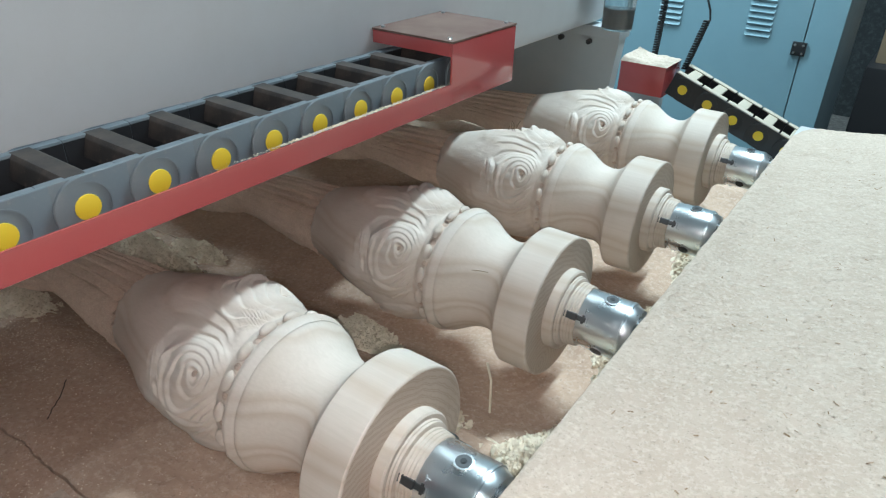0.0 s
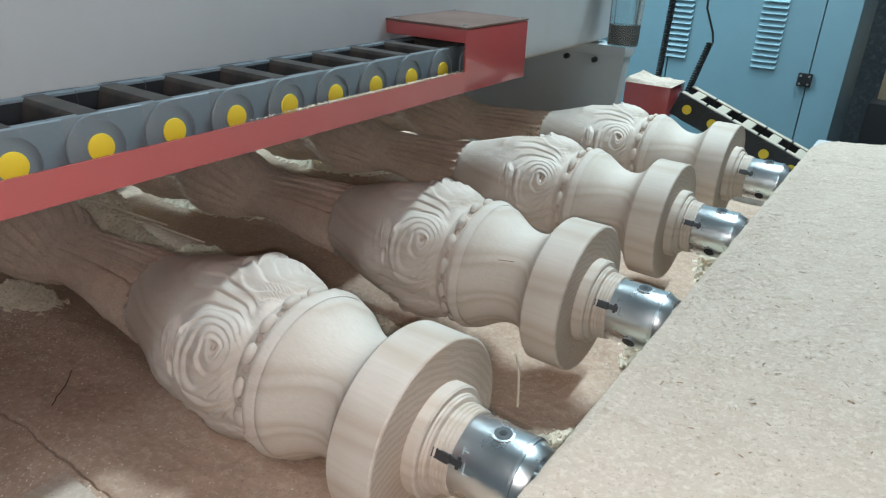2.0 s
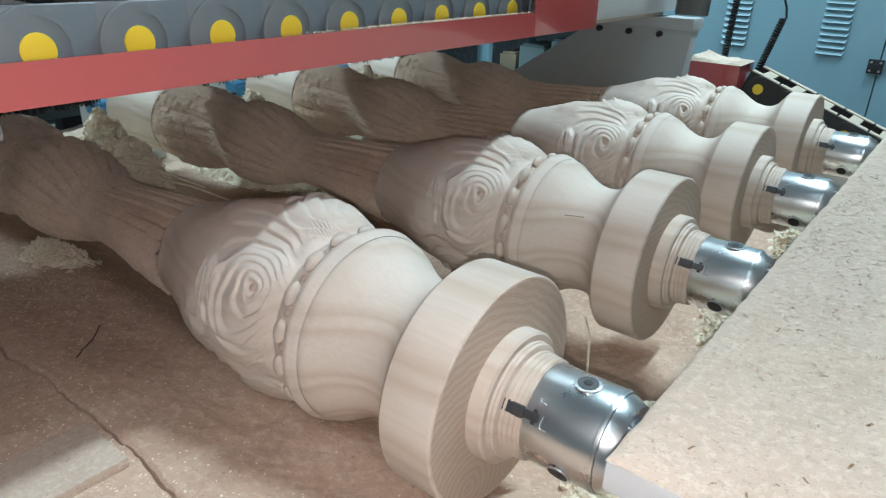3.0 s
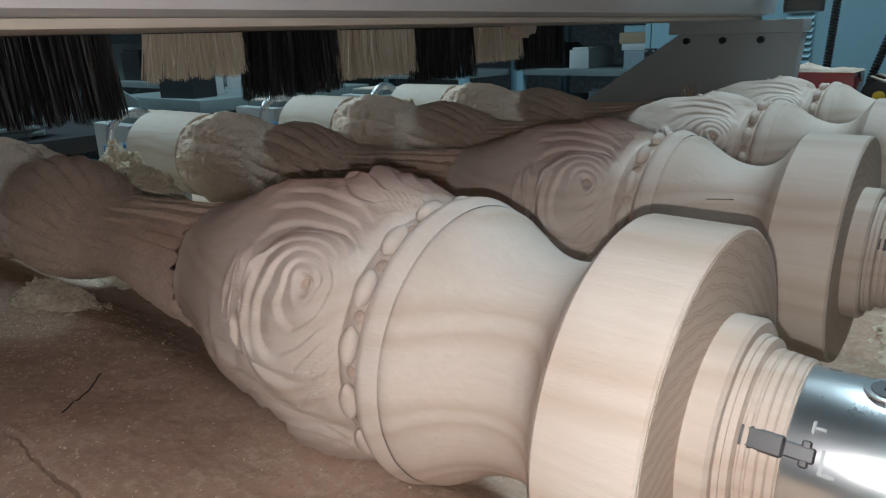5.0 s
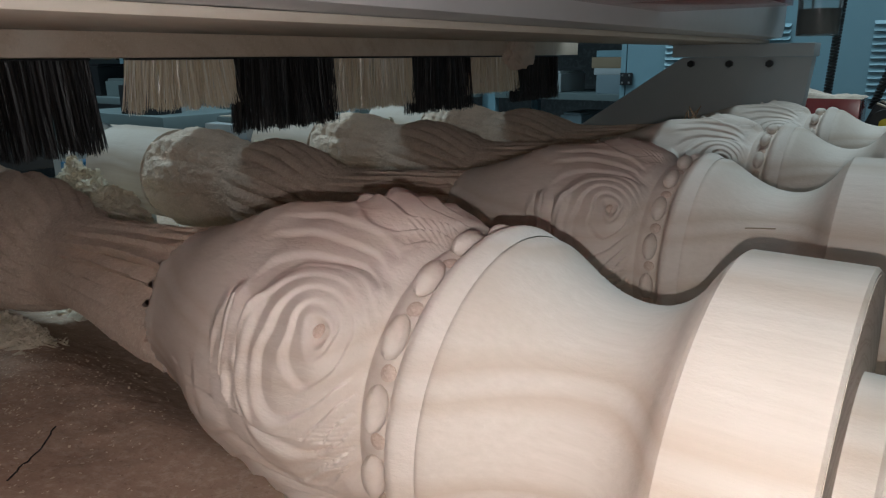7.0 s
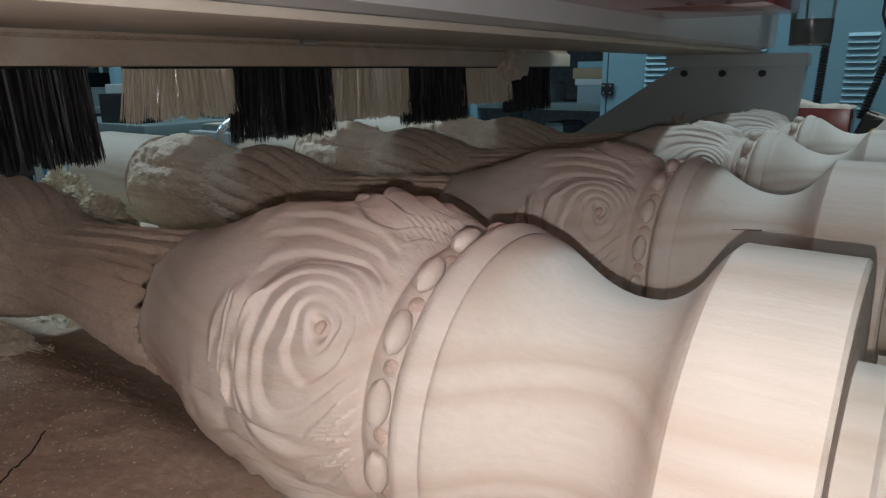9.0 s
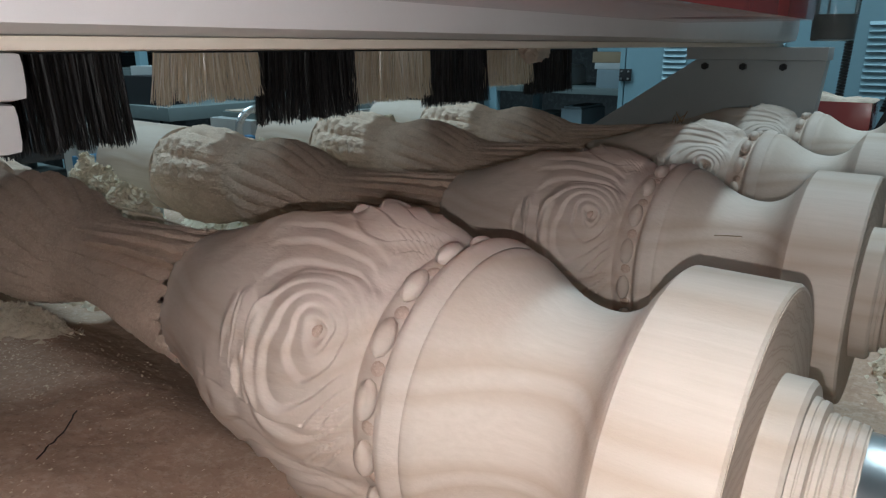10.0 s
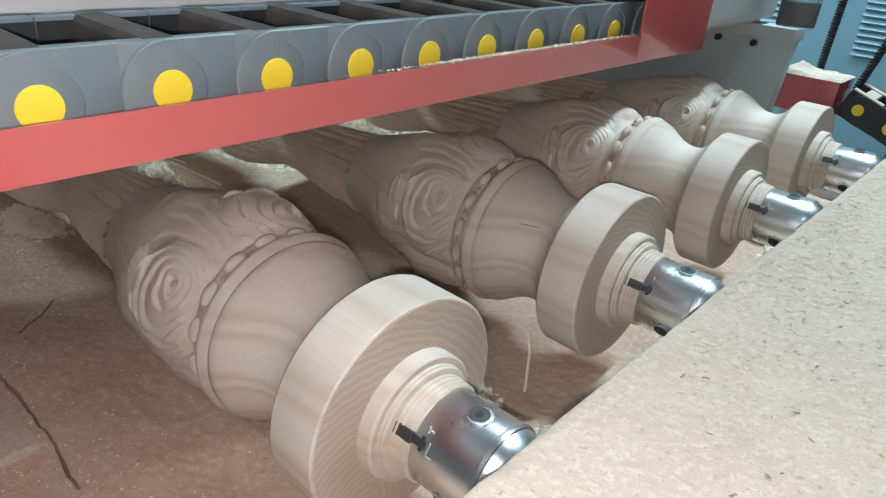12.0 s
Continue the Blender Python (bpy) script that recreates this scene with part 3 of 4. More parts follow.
def carved_leg():
    leg = root("carved_table_leg", "pale pine table leg with carved scroll rosette, half machined", "table leg", "carved table legs")
    xs, r = steps([(-1.215, 0.0), (-1.215, 0.0715), (-1.212, 0.0745), (-1.04, 0.0745), (-1.038, 0.060)], 8)
    lathe_part("end_block", xs, r, leg, PINE, lambda X, T, R: 0.0006 * vnoise(20, X * 3, T, 30) * (R > 0.05), 128, "uncut round end of the blank")
    xs, r = curve([(-1.042, 0.070), (-1.01, 0.0755), (-0.96, 0.0765), (-0.92, 0.070), (-0.875, 0.063), (-0.845, 0.064), (-0.81, 0.0695), (-0.775, 0.069), (-0.735, 0.061), (-0.70, 0.052), (-0.665, 0.0455), (-0.655, 0.045)], 220)
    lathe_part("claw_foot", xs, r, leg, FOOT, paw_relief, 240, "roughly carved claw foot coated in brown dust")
    xs, r = curve([(-0.66, 0.0450), (-0.62, 0.0445), (-0.57, 0.0475), (-0.53, 0.0505), (-0.49, 0.053), (-0.450, 0.057)], 130)
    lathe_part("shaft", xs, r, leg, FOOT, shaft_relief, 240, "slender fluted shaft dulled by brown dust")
    xs, r = curve([(-0.4570, 0.0480), (-0.4540, 0.0570), (-0.4490, 0.0612), (-0.4420, 0.0633), (-0.435, 0.0642)], 24)
    lathe_part("collar", xs, r, leg, PINE_CARVED, lambda X, T, R: (0.0006 * np.sin(T * 46 + 5 * np.sin(T * 5)) + 0.0016 * vnoise(28, X * 0, T, 9)) * smooth01(-0.443, -0.452, X), 240)
    xs, r = curve([(-0.438, 0.0642), (-0.430, 0.0665), (-0.415, 0.071), (-0.39, 0.079), (-0.36, 0.087), (-0.32, 0.0935), (-0.29, 0.095), (-0.265, 0.0925), (-0.245, 0.087), (-0.232, 0.083), (-0.222, 0.082)], 340)
    lathe_part("rosette_knee", xs, r, leg, PINE_CARVED, bulb_relief, 580, "bulging knee carved with a scroll rosette and acanthus leaves", 1.0)
    xs, r = curve([(-0.225, 0.081), (-0.218, 0.0845), (-0.208, 0.0855), (-0.200, 0.087), (-0.197, 0.0935), (-0.192, 0.0965), (-0.186, 0.0950), (-0.1805, 0.0924)], 40)
    lathe_part("bead_ring", xs, r, leg, PINE_CARVED, None, 160)
    bm = bmesh.new()
    bmesh.ops.create_uvsphere(bm, u_segments=12, v_segments=8, radius=1)
    bmesh.ops.scale(bm, vec=(0.0062, 0.0120, 0.0062), verts=bm.verts)
    first = part("bead", bm, PINE_CARVED, leg)
    for k in range(16):
        a = 2 * np.pi * k / 16 + 0.28
        ob = first if k == 0 else new("bead", first.data)
        ob.parent = leg
        ob.matrix_basis = Matrix.Translation((-0.2085, -0.0890 * math.cos(a), 0.0890 * math.sin(a))) @ Matrix.Rotation(-a - math.pi / 2, 4, "X")
    # Flat domes between the beads; only their colour darkens them like recesses
    bm = bmesh.new()
    bmesh.ops.create_uvsphere(bm, u_segments=10, v_segments=6, radius=1)
    bmesh.ops.scale(bm, vec=(0.0052, 0.0050, 0.0026), verts=bm.verts)
    first = part("hollow", bm, PIT, leg, "brownish dome coloured as a shaded recess between beads")
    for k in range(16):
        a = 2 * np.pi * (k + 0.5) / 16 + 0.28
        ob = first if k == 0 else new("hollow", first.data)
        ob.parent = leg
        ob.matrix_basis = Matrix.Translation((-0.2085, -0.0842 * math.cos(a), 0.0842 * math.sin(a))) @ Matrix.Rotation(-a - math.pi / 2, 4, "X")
    for k in range(4):
        a = 0.571 + k * np.pi / 2
        ob = new("rosette_eye", first.data)
        ob.parent = leg
        ob.matrix_basis = Matrix.Translation((-0.250, -0.0962 * math.cos(a), 0.0962 * math.sin(a))) @ Matrix.Rotation(-a - math.pi / 2, 4, "X") @ Matrix.Rotation(0.5, 4, "Z") @ Matrix.Diagonal((0.6, 1.0, 0.9, 1))
    xs, r = curve([(-0.184, 0.090), (-0.181, 0.0918), (-0.176, 0.0915), (-0.166, 0.0862), (-0.155, 0.0793), (-0.143, 0.0730), (-0.130, 0.0688), (-0.118, 0.0675), (-0.106, 0.0694), (-0.096, 0.0750), (-0.087, 0.0845), (-0.080, 0.0955), (-0.0765, 0.1000)], 80)
    lathe_part("bell", xs, r, leg, PINE, None, 160, "smooth turned bell neck")
    xs, r = steps([(-0.0767, 0.0995), (-0.0745, 0.1015), (-0.0270, 0.1015), (-0.0255, 0.1000), (-0.0255, 0.057)], 6)
    lathe_part("disc", xs, r, leg, PINE, None, 160, "thick turned disc with straight rim", 0.5)
    xs, r = steps([(-0.0256, 0.0985), (-0.0252, 0.0985), (-0.0252, 0.0578)], 3)
    lathe_part("end_face", xs, r, leg, END_GRAIN, None, 120, "end grain face with fine growth rings, coloured darker for its shade", 0.5)
    xs, r = steps([(-0.0260, 0.0575), (-0.0130, 0.0575), (-0.0110, 0.0555), (-0.0110, 0.0485)], 4)
    lathe_part("shoulder", xs, r, leg, PINE, None, 120, "", 0.5)
    xs, r = steps([(-0.0115, 0.0505), (-0.005, 0.0490), (-0.004, 0.0450), (0.0135, 0.0430), (0.0135, 0.0)], 26)
    lathe_part("tenon", xs, r, leg, PINE, lambda X, T, R: -0.0009 * (np.sin(X * 1500 + 0.8) > 0.72) * (R > 0.03), 120, "ringed stub held by the chuck", 0.5)
    return leg


def spindle_chuck():
    """A three-jaw steel chuck along x."""
    ch = root("lathe_chuck", "polished steel three-jaw chuck gripping a leg", "chuck", "spindle chucks")
    turn = Matrix.Rotation(math.pi / 2, 4, "Y")
    part("body", cyl(bmesh.new(), 0.041, 0.041, 0.062, 64, Matrix.Translation((0.012, 0, 0)) @ turn, 0.0022), STEEL, ch)
    part("back_plate", cyl(bmesh.new(), 0.0395, 0.0345, 0.012, 48, Matrix.Translation((0.074, 0, 0)) @ turn, 0.0012), STEEL, ch)
    part("rim", cyl(bmesh.new(), 0.0416, 0.0416, 0.0022, 64, Matrix.Translation((0.0695, 0, 0)) @ turn, 0.0006), STEEL, ch, "bright turned rim")
    part("spindle_nose", cyl(bmesh.new(), 0.026, 0.026, 0.075, 32, Matrix.Translation((0.086, 0, 0)) @ turn, 0.001), DARK_STEEL, ch, "dark steel spindle nose")
    for k in range(3):
        m = Matrix.Rotation(math.radians(62 - 120 * k), 4, "X")
        bm = bmesh.new()
        box(bm, -0.009, 0.014, -0.0050, 0.0050, 0.0385, 0.0445, 0.001, 1)
        box(bm, 0.013, 0.026, -0.0035, 0.0035, 0.034, 0.0418, 0.0008, 1)
        box(bm, 0.020, 0.024, -0.0060, 0.0060, 0.034, 0.0416, 0.0008, 1)
        bmesh.ops.transform(bm, matrix=m, verts=bm.verts)
        part("jaw", bm, DARK_STEEL, ch, "dark stepped steel jaw")
        h = Matrix.Rotation(math.radians(2 - 120 * k), 4, "X") @ Matrix.Translation((0.046, 0, 0))
        bm = cyl(bmesh.new(), 0.0108, 0.0108, 0.0016, 24, h @ Matrix.Translation((0, 0, 0.0402)), 0.0005)
        hole = part("key_socket", bm, STEEL, ch)
        # Raised dark discs: the shade inside the sockets is only their colour
        bm = cyl(bmesh.new(), 0.0082, 0.0082, 0.0012, 20, h @ Matrix.Translation((0, 0, 0.0411)))
        part("socket_floor", bm, DARK_STEEL if k == 0 else BLACK, hole)
        bm = cyl(bmesh.new(), 0.0035, 0.0035, 0.0012, 6, h @ Matrix.Translation((0, 0, 0.0418)))
        part("square_hole", bm, BLACK, hole)
        bm = bmesh.new()
        for x0, x1, y0, y1 in ((0.028, 0.0292, -0.007, 0.004), (0.0292, 0.034, -0.007, -0.0058), (0.0225, 0.0237, 0.009, 0.015), (0.0237, 0.028, 0.0115, 0.0127)):
            box(bm, x0, x1, y0, y1, 0.0395, 0.0412)
        bmesh.ops.transform(bm, matrix=m, verts=bm.verts)
        part("engraving", bm, PLATE, ch, "pale engraved line marks", 0)
        bm = cyl(bmesh.new(), 0.003, 0.003, 0.006, 12, Matrix.Rotation(math.radians(30 - 120 * k), 4, "X") @ Matrix.Translation((0.086, 0, 0.032)) @ turn, 0.0006)
        part("bolt", bm, STEEL, ch)
    return ch


leg, chuck = carved_leg(), spindle_chuck()
leg.matrix_basis = chuck.matrix_basis = pose(0, AXES[0], AXIS_Z)
for k in (1, 2, 3):
    twin = copy_thing(leg, pose(0, AXES[k], AXIS_Z))
    if k == 1:
        rr, kx = [0.0718, 0.0700, 0.0688, 0.0679, 0.0675], [-0.1400, -0.1345, -0.1295, -0.1235, -0.1180]
        ka = [0.67, 0.695, 0.715, 0.73, 0.745]
        pts = [(x, -(r + 0.0002) * math.cos(a), (r + 0.0002) * math.sin(a)) for x, r, a in zip(kx, rr, ka)]
        tube("knot", pts, 0.0005, CARD, twin, "thin dark resin streak")
    copy_thing(chuck, pose(0, AXES[k], AXIS_Z))

# ---- tailstocks at the far ends of the legs ----


def tailstock(y):
    ts = root("tailstock", "grey tailstock block with a chrome lever, dusted with chips", "tailstock", "tailstocks", (-1.335, y, 0))
    part("block", boxes((-0.10, 0.055, -0.03, 0.085, -0.05, 0.178), bevel=0.005), GREY, ts)
    part("cap", boxes((-0.085, 0.045, -0.005, 0.095, 0.1785, 0.191), bevel=0.003), GREEN_GREY, ts)
    part("dust", boxes((-0.08, 0.04, 0.0, 0.09, 0.1912, 0.1935), bevel=0.001), COVER_DUST, ts, "thin pale dust on the cap")
    part("centre", cyl(bmesh.new(), 0.022, 0.006, 0.062, 24, Matrix.Translation((0.0555, 0, AXIS_Z)) @ Matrix.Rotation(math.pi / 2, 4, "Y")), STEEL, ts, "steel live centre")
    arc = [(0.07, -0.025 + 0.05 * math.cos(a), 0.157 + 0.05 * math.sin(a)) for a in np.radians(np.linspace(205, 40, 18))]
    tube("lever", arc, 0.0085, STEEL, ts, "bent chrome lever", 10)
    part("clamp", boxes((0.055, 0.095, -0.085, -0.035, 0.125, 0.148), (0.085, 0.10, -0.075, -0.058, 0.095, 0.14), bevel=0.003), BLUE_PAINT, ts, "blue painted clamp")
    part("clamp_post", boxes((0.055, 0.085, -0.07, -0.05, -0.05, 0.124), bevel=0.002), BLACK, ts)
    return ts


for y in AXES:
    tailstock(y)

# ---- gantry ----
gantry = root("gantry", "off-white moving gantry beam with red cable tray and brush skirt", "machine gantry")
part("beam", boxes((-0.83, -0.3955, -0.945, 1.295, 0.412, 1.149), (-0.64, -0.395, -0.95, 1.30, 0.347, 1.15), bevel=0.024), CREAM, gantry, "large off-white beam")
# Unseen box added to keep lamp light from leaking onto the feet
part("back_housing", boxes((-1.10, -0.8305, -0.95, 1.30, 0.425, 1.10), bevel=0.008), CREAM, gantry, "unseen box behind the beam that blocks lamp light")
part("under_plate", boxes((-0.615, -0.42, -0.90, 1.28, 0.340, 0.3465), bevel=0.002), UNDER, gantry, "dull off-white plate under the beam")
side = part("side_plate", prism([(-0.905, 0.10), (-0.582, 0.314), (-0.332, 0.314), (-0.356, 0.05), (-0.905, 0.05)], 1.245, 1.285, 0.003), PLATE, gantry, "grey side plate with a slanted edge")
part("side_flange", boxes((-0.60, -0.330, 1.235, 1.30, 0.3145, 0.3395), bevel=0.002), PLATE, gantry)
for x in (-0.56, -0.483, -0.407):
    part("bolt", cyl(bmesh.new(), 0.0072, 0.0072, 0.011, 6, pose(x, 1.2445, 0.301, 90, 0, 0)), BLACK, gantry, "black hexagon bolt")
part("near_carriage", boxes((-0.88, -0.515, -0.20, -0.12, 0.312, 0.3395), (-0.88, -0.52, -0.21, -0.125, 0.282, 0.3115), (-0.88, -0.57, -0.20, -0.14, 0.268, 0.2815), bevel=0.008), CREAM, gantry, "white rounded carriage blocks")
part("near_side_plate", prism([(-1.00, 0.07), (-0.60, 0.268), (-0.90, 0.268), (-1.05, 0.268)], -0.24, -0.20, 0.003), CREAM, gantry, "white side plate with a slanted edge")

part("near_foot", boxes((-0.85, -0.368, -0.262, -0.24, 0.105, 0.222), bevel=0.006), CREAM, gantry, "white foot of the near side")

# red tray with its end box
bm = bmesh.new()
box(bm, -0.2525, -0.25, -0.95, 0.42, 0.369, 0.3985)
box(bm, -0.394, -0.2525, -0.95, 0.42, 0.369, 0.372)
part("cable_tray", bm, RED, gantry, "red enamelled steel cable tray")
endbox = part("tray_box", boxes((-0.253, -0.25, 0.42, 0.592, 0.369, 0.455), bevel=0.0006), RED, gantry, "red steel box at the end of the tray")
part("end_panel", boxes((-0.394, -0.2532, 0.589, 0.592, 0.369, 0.455), bevel=0.0006), RED, endbox)
part("floor_panel", boxes((-0.394, -0.2532, 0.4202, 0.5888, 0.369, 0.372), bevel=0.0006), RED, endbox)
part("header_strip", boxes((-0.394, -0.2532, 0.4195, 0.4225, 0.437, 0.455), bevel=0.0006), RED, endbox)
part("lid", boxes((-0.3945, -0.2495, 0.418, 0.5935, 0.4555, 0.4585), bevel=0.0008), RED_DUSTY, endbox, "lid browned by dust")
for x, y in ((-0.262, 0.43), (-0.262, 0.582), (-0.383, 0.43), (-0.383, 0.582)):
    part("screw", cyl(bmesh.new(), 0.0035, 0.003, 0.0025, 12, pose(x, y, 0.4585)), STEEL, endbox)


def chain_link(mat_side, mat_top, L, W, H):
    """One link of a cable chain along y: two side plates, two cross bars, a pin cap on each side."""
    link = new("chain_link")
    R, far = H / 2 + 0.0003, L * 0.62
    for s in (-1, 1):
        x0, x1 = sorted((s * W / 2, s * (W / 2 - 0.011)))
        xo = s * W / 2
        bm = bmesh.new()
        box(bm, x0, x1, -L * 0.5, L * 0.497, 0.0002, H - 0.0004, 0.002)
        # cranked outer plate: round end proud of its neighbour, falling away to the other end
        arc = [(R * math.cos(a), H / 2 + R * math.sin(a)) for a in np.radians(np.linspace(90, 270, 25))]
        outline = arc + [(far, H / 2 - R + 0.0004), (far, H / 2 + R - 0.0004)]
        proud = lambda y: 0.0030 - 0.0027 * (y + R) / (far + R)
        rows = [[bm.verts.new((xo + s * (proud(y) - drop), y * k, H / 2 + (z - H / 2) * k)) for y, z in outline] for k, drop in ((1, 0.0029), (1, 0.0007), (0.975, 0.0))]
        for a, b in zip(rows, rows[1:]):
            for i in range(len(outline)):
                j = (i + 1) % len(outline)
                bm.faces.new((a[i], a[j], b[j], b[i]) if s > 0 else (a[j], a[i], b[i], b[j]))
        bm.faces.new(rows[-1] if s > 0 else rows[-1][::-1])
        ring = [(R * 0.80, 0.0), (R * 0.80, 0.0022), (R * 0.76, 0.0022), (R * 0.76, 0.0)]
        m = Matrix.Translation((xo, 0, H * 0.5)) @ Matrix.Rotation(s * math.pi / 2, 4, "Y")
        loops = [[bm.verts.new(m @ Vector((q * math.cos(a), q * math.sin(a), h))) for a in np.linspace(0, 2 * np.pi, 32, endpoint=False)] for q, h in ring]
        for a, b in zip(loops, loops[1:]):
            for i in range(32):
                bm.faces.new((a[i], a[(i + 1) % 32], b[(i + 1) % 32], b[i]))
        bmesh.ops.recalc_face_normals(bm, faces=bm.faces)
        sp = part("side_plate", bm, mat_side, link)
        cap = cyl(bmesh.new(), L * 0.17, L * 0.165, 0.0014, 24, Matrix.Translation((xo + s * 0.0019, 0, H * 0.5)) @ Matrix.Rotation(s * math.pi / 2, 4, "Y"), 0.0004)
        part("pin_cap", cap, YELLOW, sp, "yellow round pin cap")
    dusted = mat_top == CHAIN_PALE
    if dusted:
        part("cross_bar", boxes((-W / 2 + 0.008, W / 2 - 0.008, -L * 0.20, L * 0.16, H - 0.010, H - 0.0005), bevel=0.003), mat_top, link, "dusty flat cross bar")
        for s in (-1, 1):
            x0, x1 = sorted((s * (W / 2 - 0.0005), s * (W / 2 - 0.020)))
            part("dust", boxes((x0, x1, -L * 0.47, L * 0.46, H - 0.0008, H + 0.0022), bevel=0.0008), mat_top, link, "pale sawdust along the rim")
    else:
        # a bridge with sloping flanks between the side plates
        bm = bmesh.new()
        w = W / 2 - 0.004
        prof = [(-L * 0.27, H - 0.022), (-L * 0.20, H - 0.004), (-L * 0.15, H - 0.0002), (L * 0.11, H - 0.0002), (L * 0.17, H - 0.003), (L * 0.27, H - 0.024)]
        ends = [[bm.verts.new((x, y, z)) for y, z in prof] for x in (-w, w)]
        for i in range(len(prof)):
            j = (i + 1) % len(prof)
            bm.faces.new((ends[0][i], ends[0][j], ends[1][j], ends[1][i]))
        bm.faces.new(ends[0])
        bm.faces.new(ends[1])
        bmesh.ops.recalc_face_normals(bm, faces=bm.faces)
        bmesh.ops.bevel(bm, geom=list(bm.edges), offset=0.0012, segments=2, profile=0.7, affect="EDGES")
        part("cross_bar", bm, mat_top, link, "dusty cross bar with sloping flanks")
        # Added black sheets and the floor bar below paint the cavity's shade
        for s in (-1, 1):
            x0, x1 = sorted((s * (W / 2 - 0.0112), s * (W / 2 - 0.0124)))
            part("liner", boxes((x0, x1, -L * 0.495, L * 0.49, 0.0072, H - 0.003)), BLACK, link)
    part("cross_bar", boxes((-W / 2 + 0.008, W / 2 - 0.008, -L * 0.5, L * 0.497, 0.0005, 0.007), bevel=0.001), BLACK, link)
    return link


def chain(label, parent_pose, places, mats, L, W, H):
    thing = root("cable_chain", label, "cable chain")
    thing.matrix_basis = parent_pose
    first = None
    for m in places:
        if first is None:
            first = chain_link(*mats, L, W, H)
            ob = first
        else:
            ob = copy_thing(first, m)
        ob.parent = thing
        ob.matrix_basis = m
    return thing


PITCH = 0.0712
tray_chain = chain("grey plastic cable chain with yellow pin caps in a red tray", Matrix(), [pose(-0.322, 0.390 - PITCH * k, 0.3725) for k in range(17)] + [pose(-0.322, 0.390 + PITCH, 0.3725)], (CHAIN, CHAIN_TOP), PITCH, 0.104, 0.058)
slope = -20.5
side_places = [pose(-0.211 + 0.0735 * math.cos(math.radians(slope)) * k, 1.475, 0.177 + 0.0735 * math.sin(math.radians(slope)) * k) @ pose(0, 0, 0, 0, -slope, 0) @ pose(0, 0, -0.031, 0, 0, -90) for k in range(6)]
side_chain = chain("black cable chain with yellow caps sloping down beside the bed", Matrix(), side_places, (BLACK, CHAIN_PALE), 0.0735, 0.11, 0.062)

red_box = root("cable_box", "red steel cable box heaped with pale sawdust", "cable box")
part("case", boxes((-0.383, -0.260, 1.41, 1.53, 0.148, 0.228), bevel=0.0015), RED, red_box)
bx, by = np.meshgrid(np.linspace(-0.385, -0.258, 40), np.linspace(1.408, 1.532, 30), indexing="ij")
bz = 0.2272 + (0.002 + 0.012 * np.clip((-0.33 - bx) / 0.05, 0, 1) + 0.005 * np.abs(vnoise(31, bx, by, 60))) * np.clip(np.minimum(np.minimum(bx + 0.385, -0.258 - bx), np.minimum(by - 1.408, 1.532 - by)) / 0.006, 0, 1)
part_mesh("sawdust", grid_mesh("sawdust", np.stack([bx, by, bz], -1)), COVER_DUST, red_box, "pale sawdust lying on the box", 0)
part("bracket", boxes((-0.40, -0.30, 1.53, 1.56, 0.05, 0.20), bevel=0.002), GREY, red_box)


def coil(x0, z0, x1, z1, y, turns, r):
    return [(x0 + (x1 - x0) * u + r * math.cos(6.283 * turns * u), y + r * math.sin(6.283 * turns * u), z0 + (z1 - z0) * u) for u in np.linspace(0, 1, turns * 10)]


for name, pts in (("a", coil(-0.345, 0.205, -0.335, 0.52, 1.555, 46, 0.0068) + [(-0.335, 1.555, 0.60), (-0.34, 1.5, 0.8)]), ("b", coil(-0.250, 0.200, -0.215, 0.335, 1.535, 20, 0.0068) + [(-0.213, 1.535, 0.36), (-0.235, 1.52, 0.42), (-0.228, 1.46, 0.6), (-0.24, 1.4, 0.8)])):
    tagged(tube("coiled_cable", pts, 0.0028, BLACK, None, "", 6), "black coiled cable rising from the red box", "cable", "coiled cables")
coils = [o for o in scene.objects if o.name.startswith("coiled_cable")]

oiler = root("oil_cup", "clear lubricator cup half full of dark oil", "oil cup")
part("cup", cyl(bmesh.new(), 0.035, 0.038, 0.13, 40, pose(-0.322, 1.19, 0.350), 0.003), CUP, oiler, "clear plastic cup")
part("oil", cyl(bmesh.new(), 0.032, 0.0325, 0.044, 40, pose(-0.322, 1.19, 0.353), 0.002), OIL, oiler, "dark oil")
part("bracket", boxes((-0.40, -0.30, 1.15, 1.23, 0.48, 0.50), bevel=0.003), GREY, oiler)


crumbs = flakes("tray_crumbs", 2600, [(-0.2545, 0.30, 0.0014, 0.07), (-0.2545, 0.18, 0.0014, 0.06)], 0.00065, CHIPS, lambda x, y: x * 0 + 0.3988, "pale sawdust lying along the tray edge", 0.5)

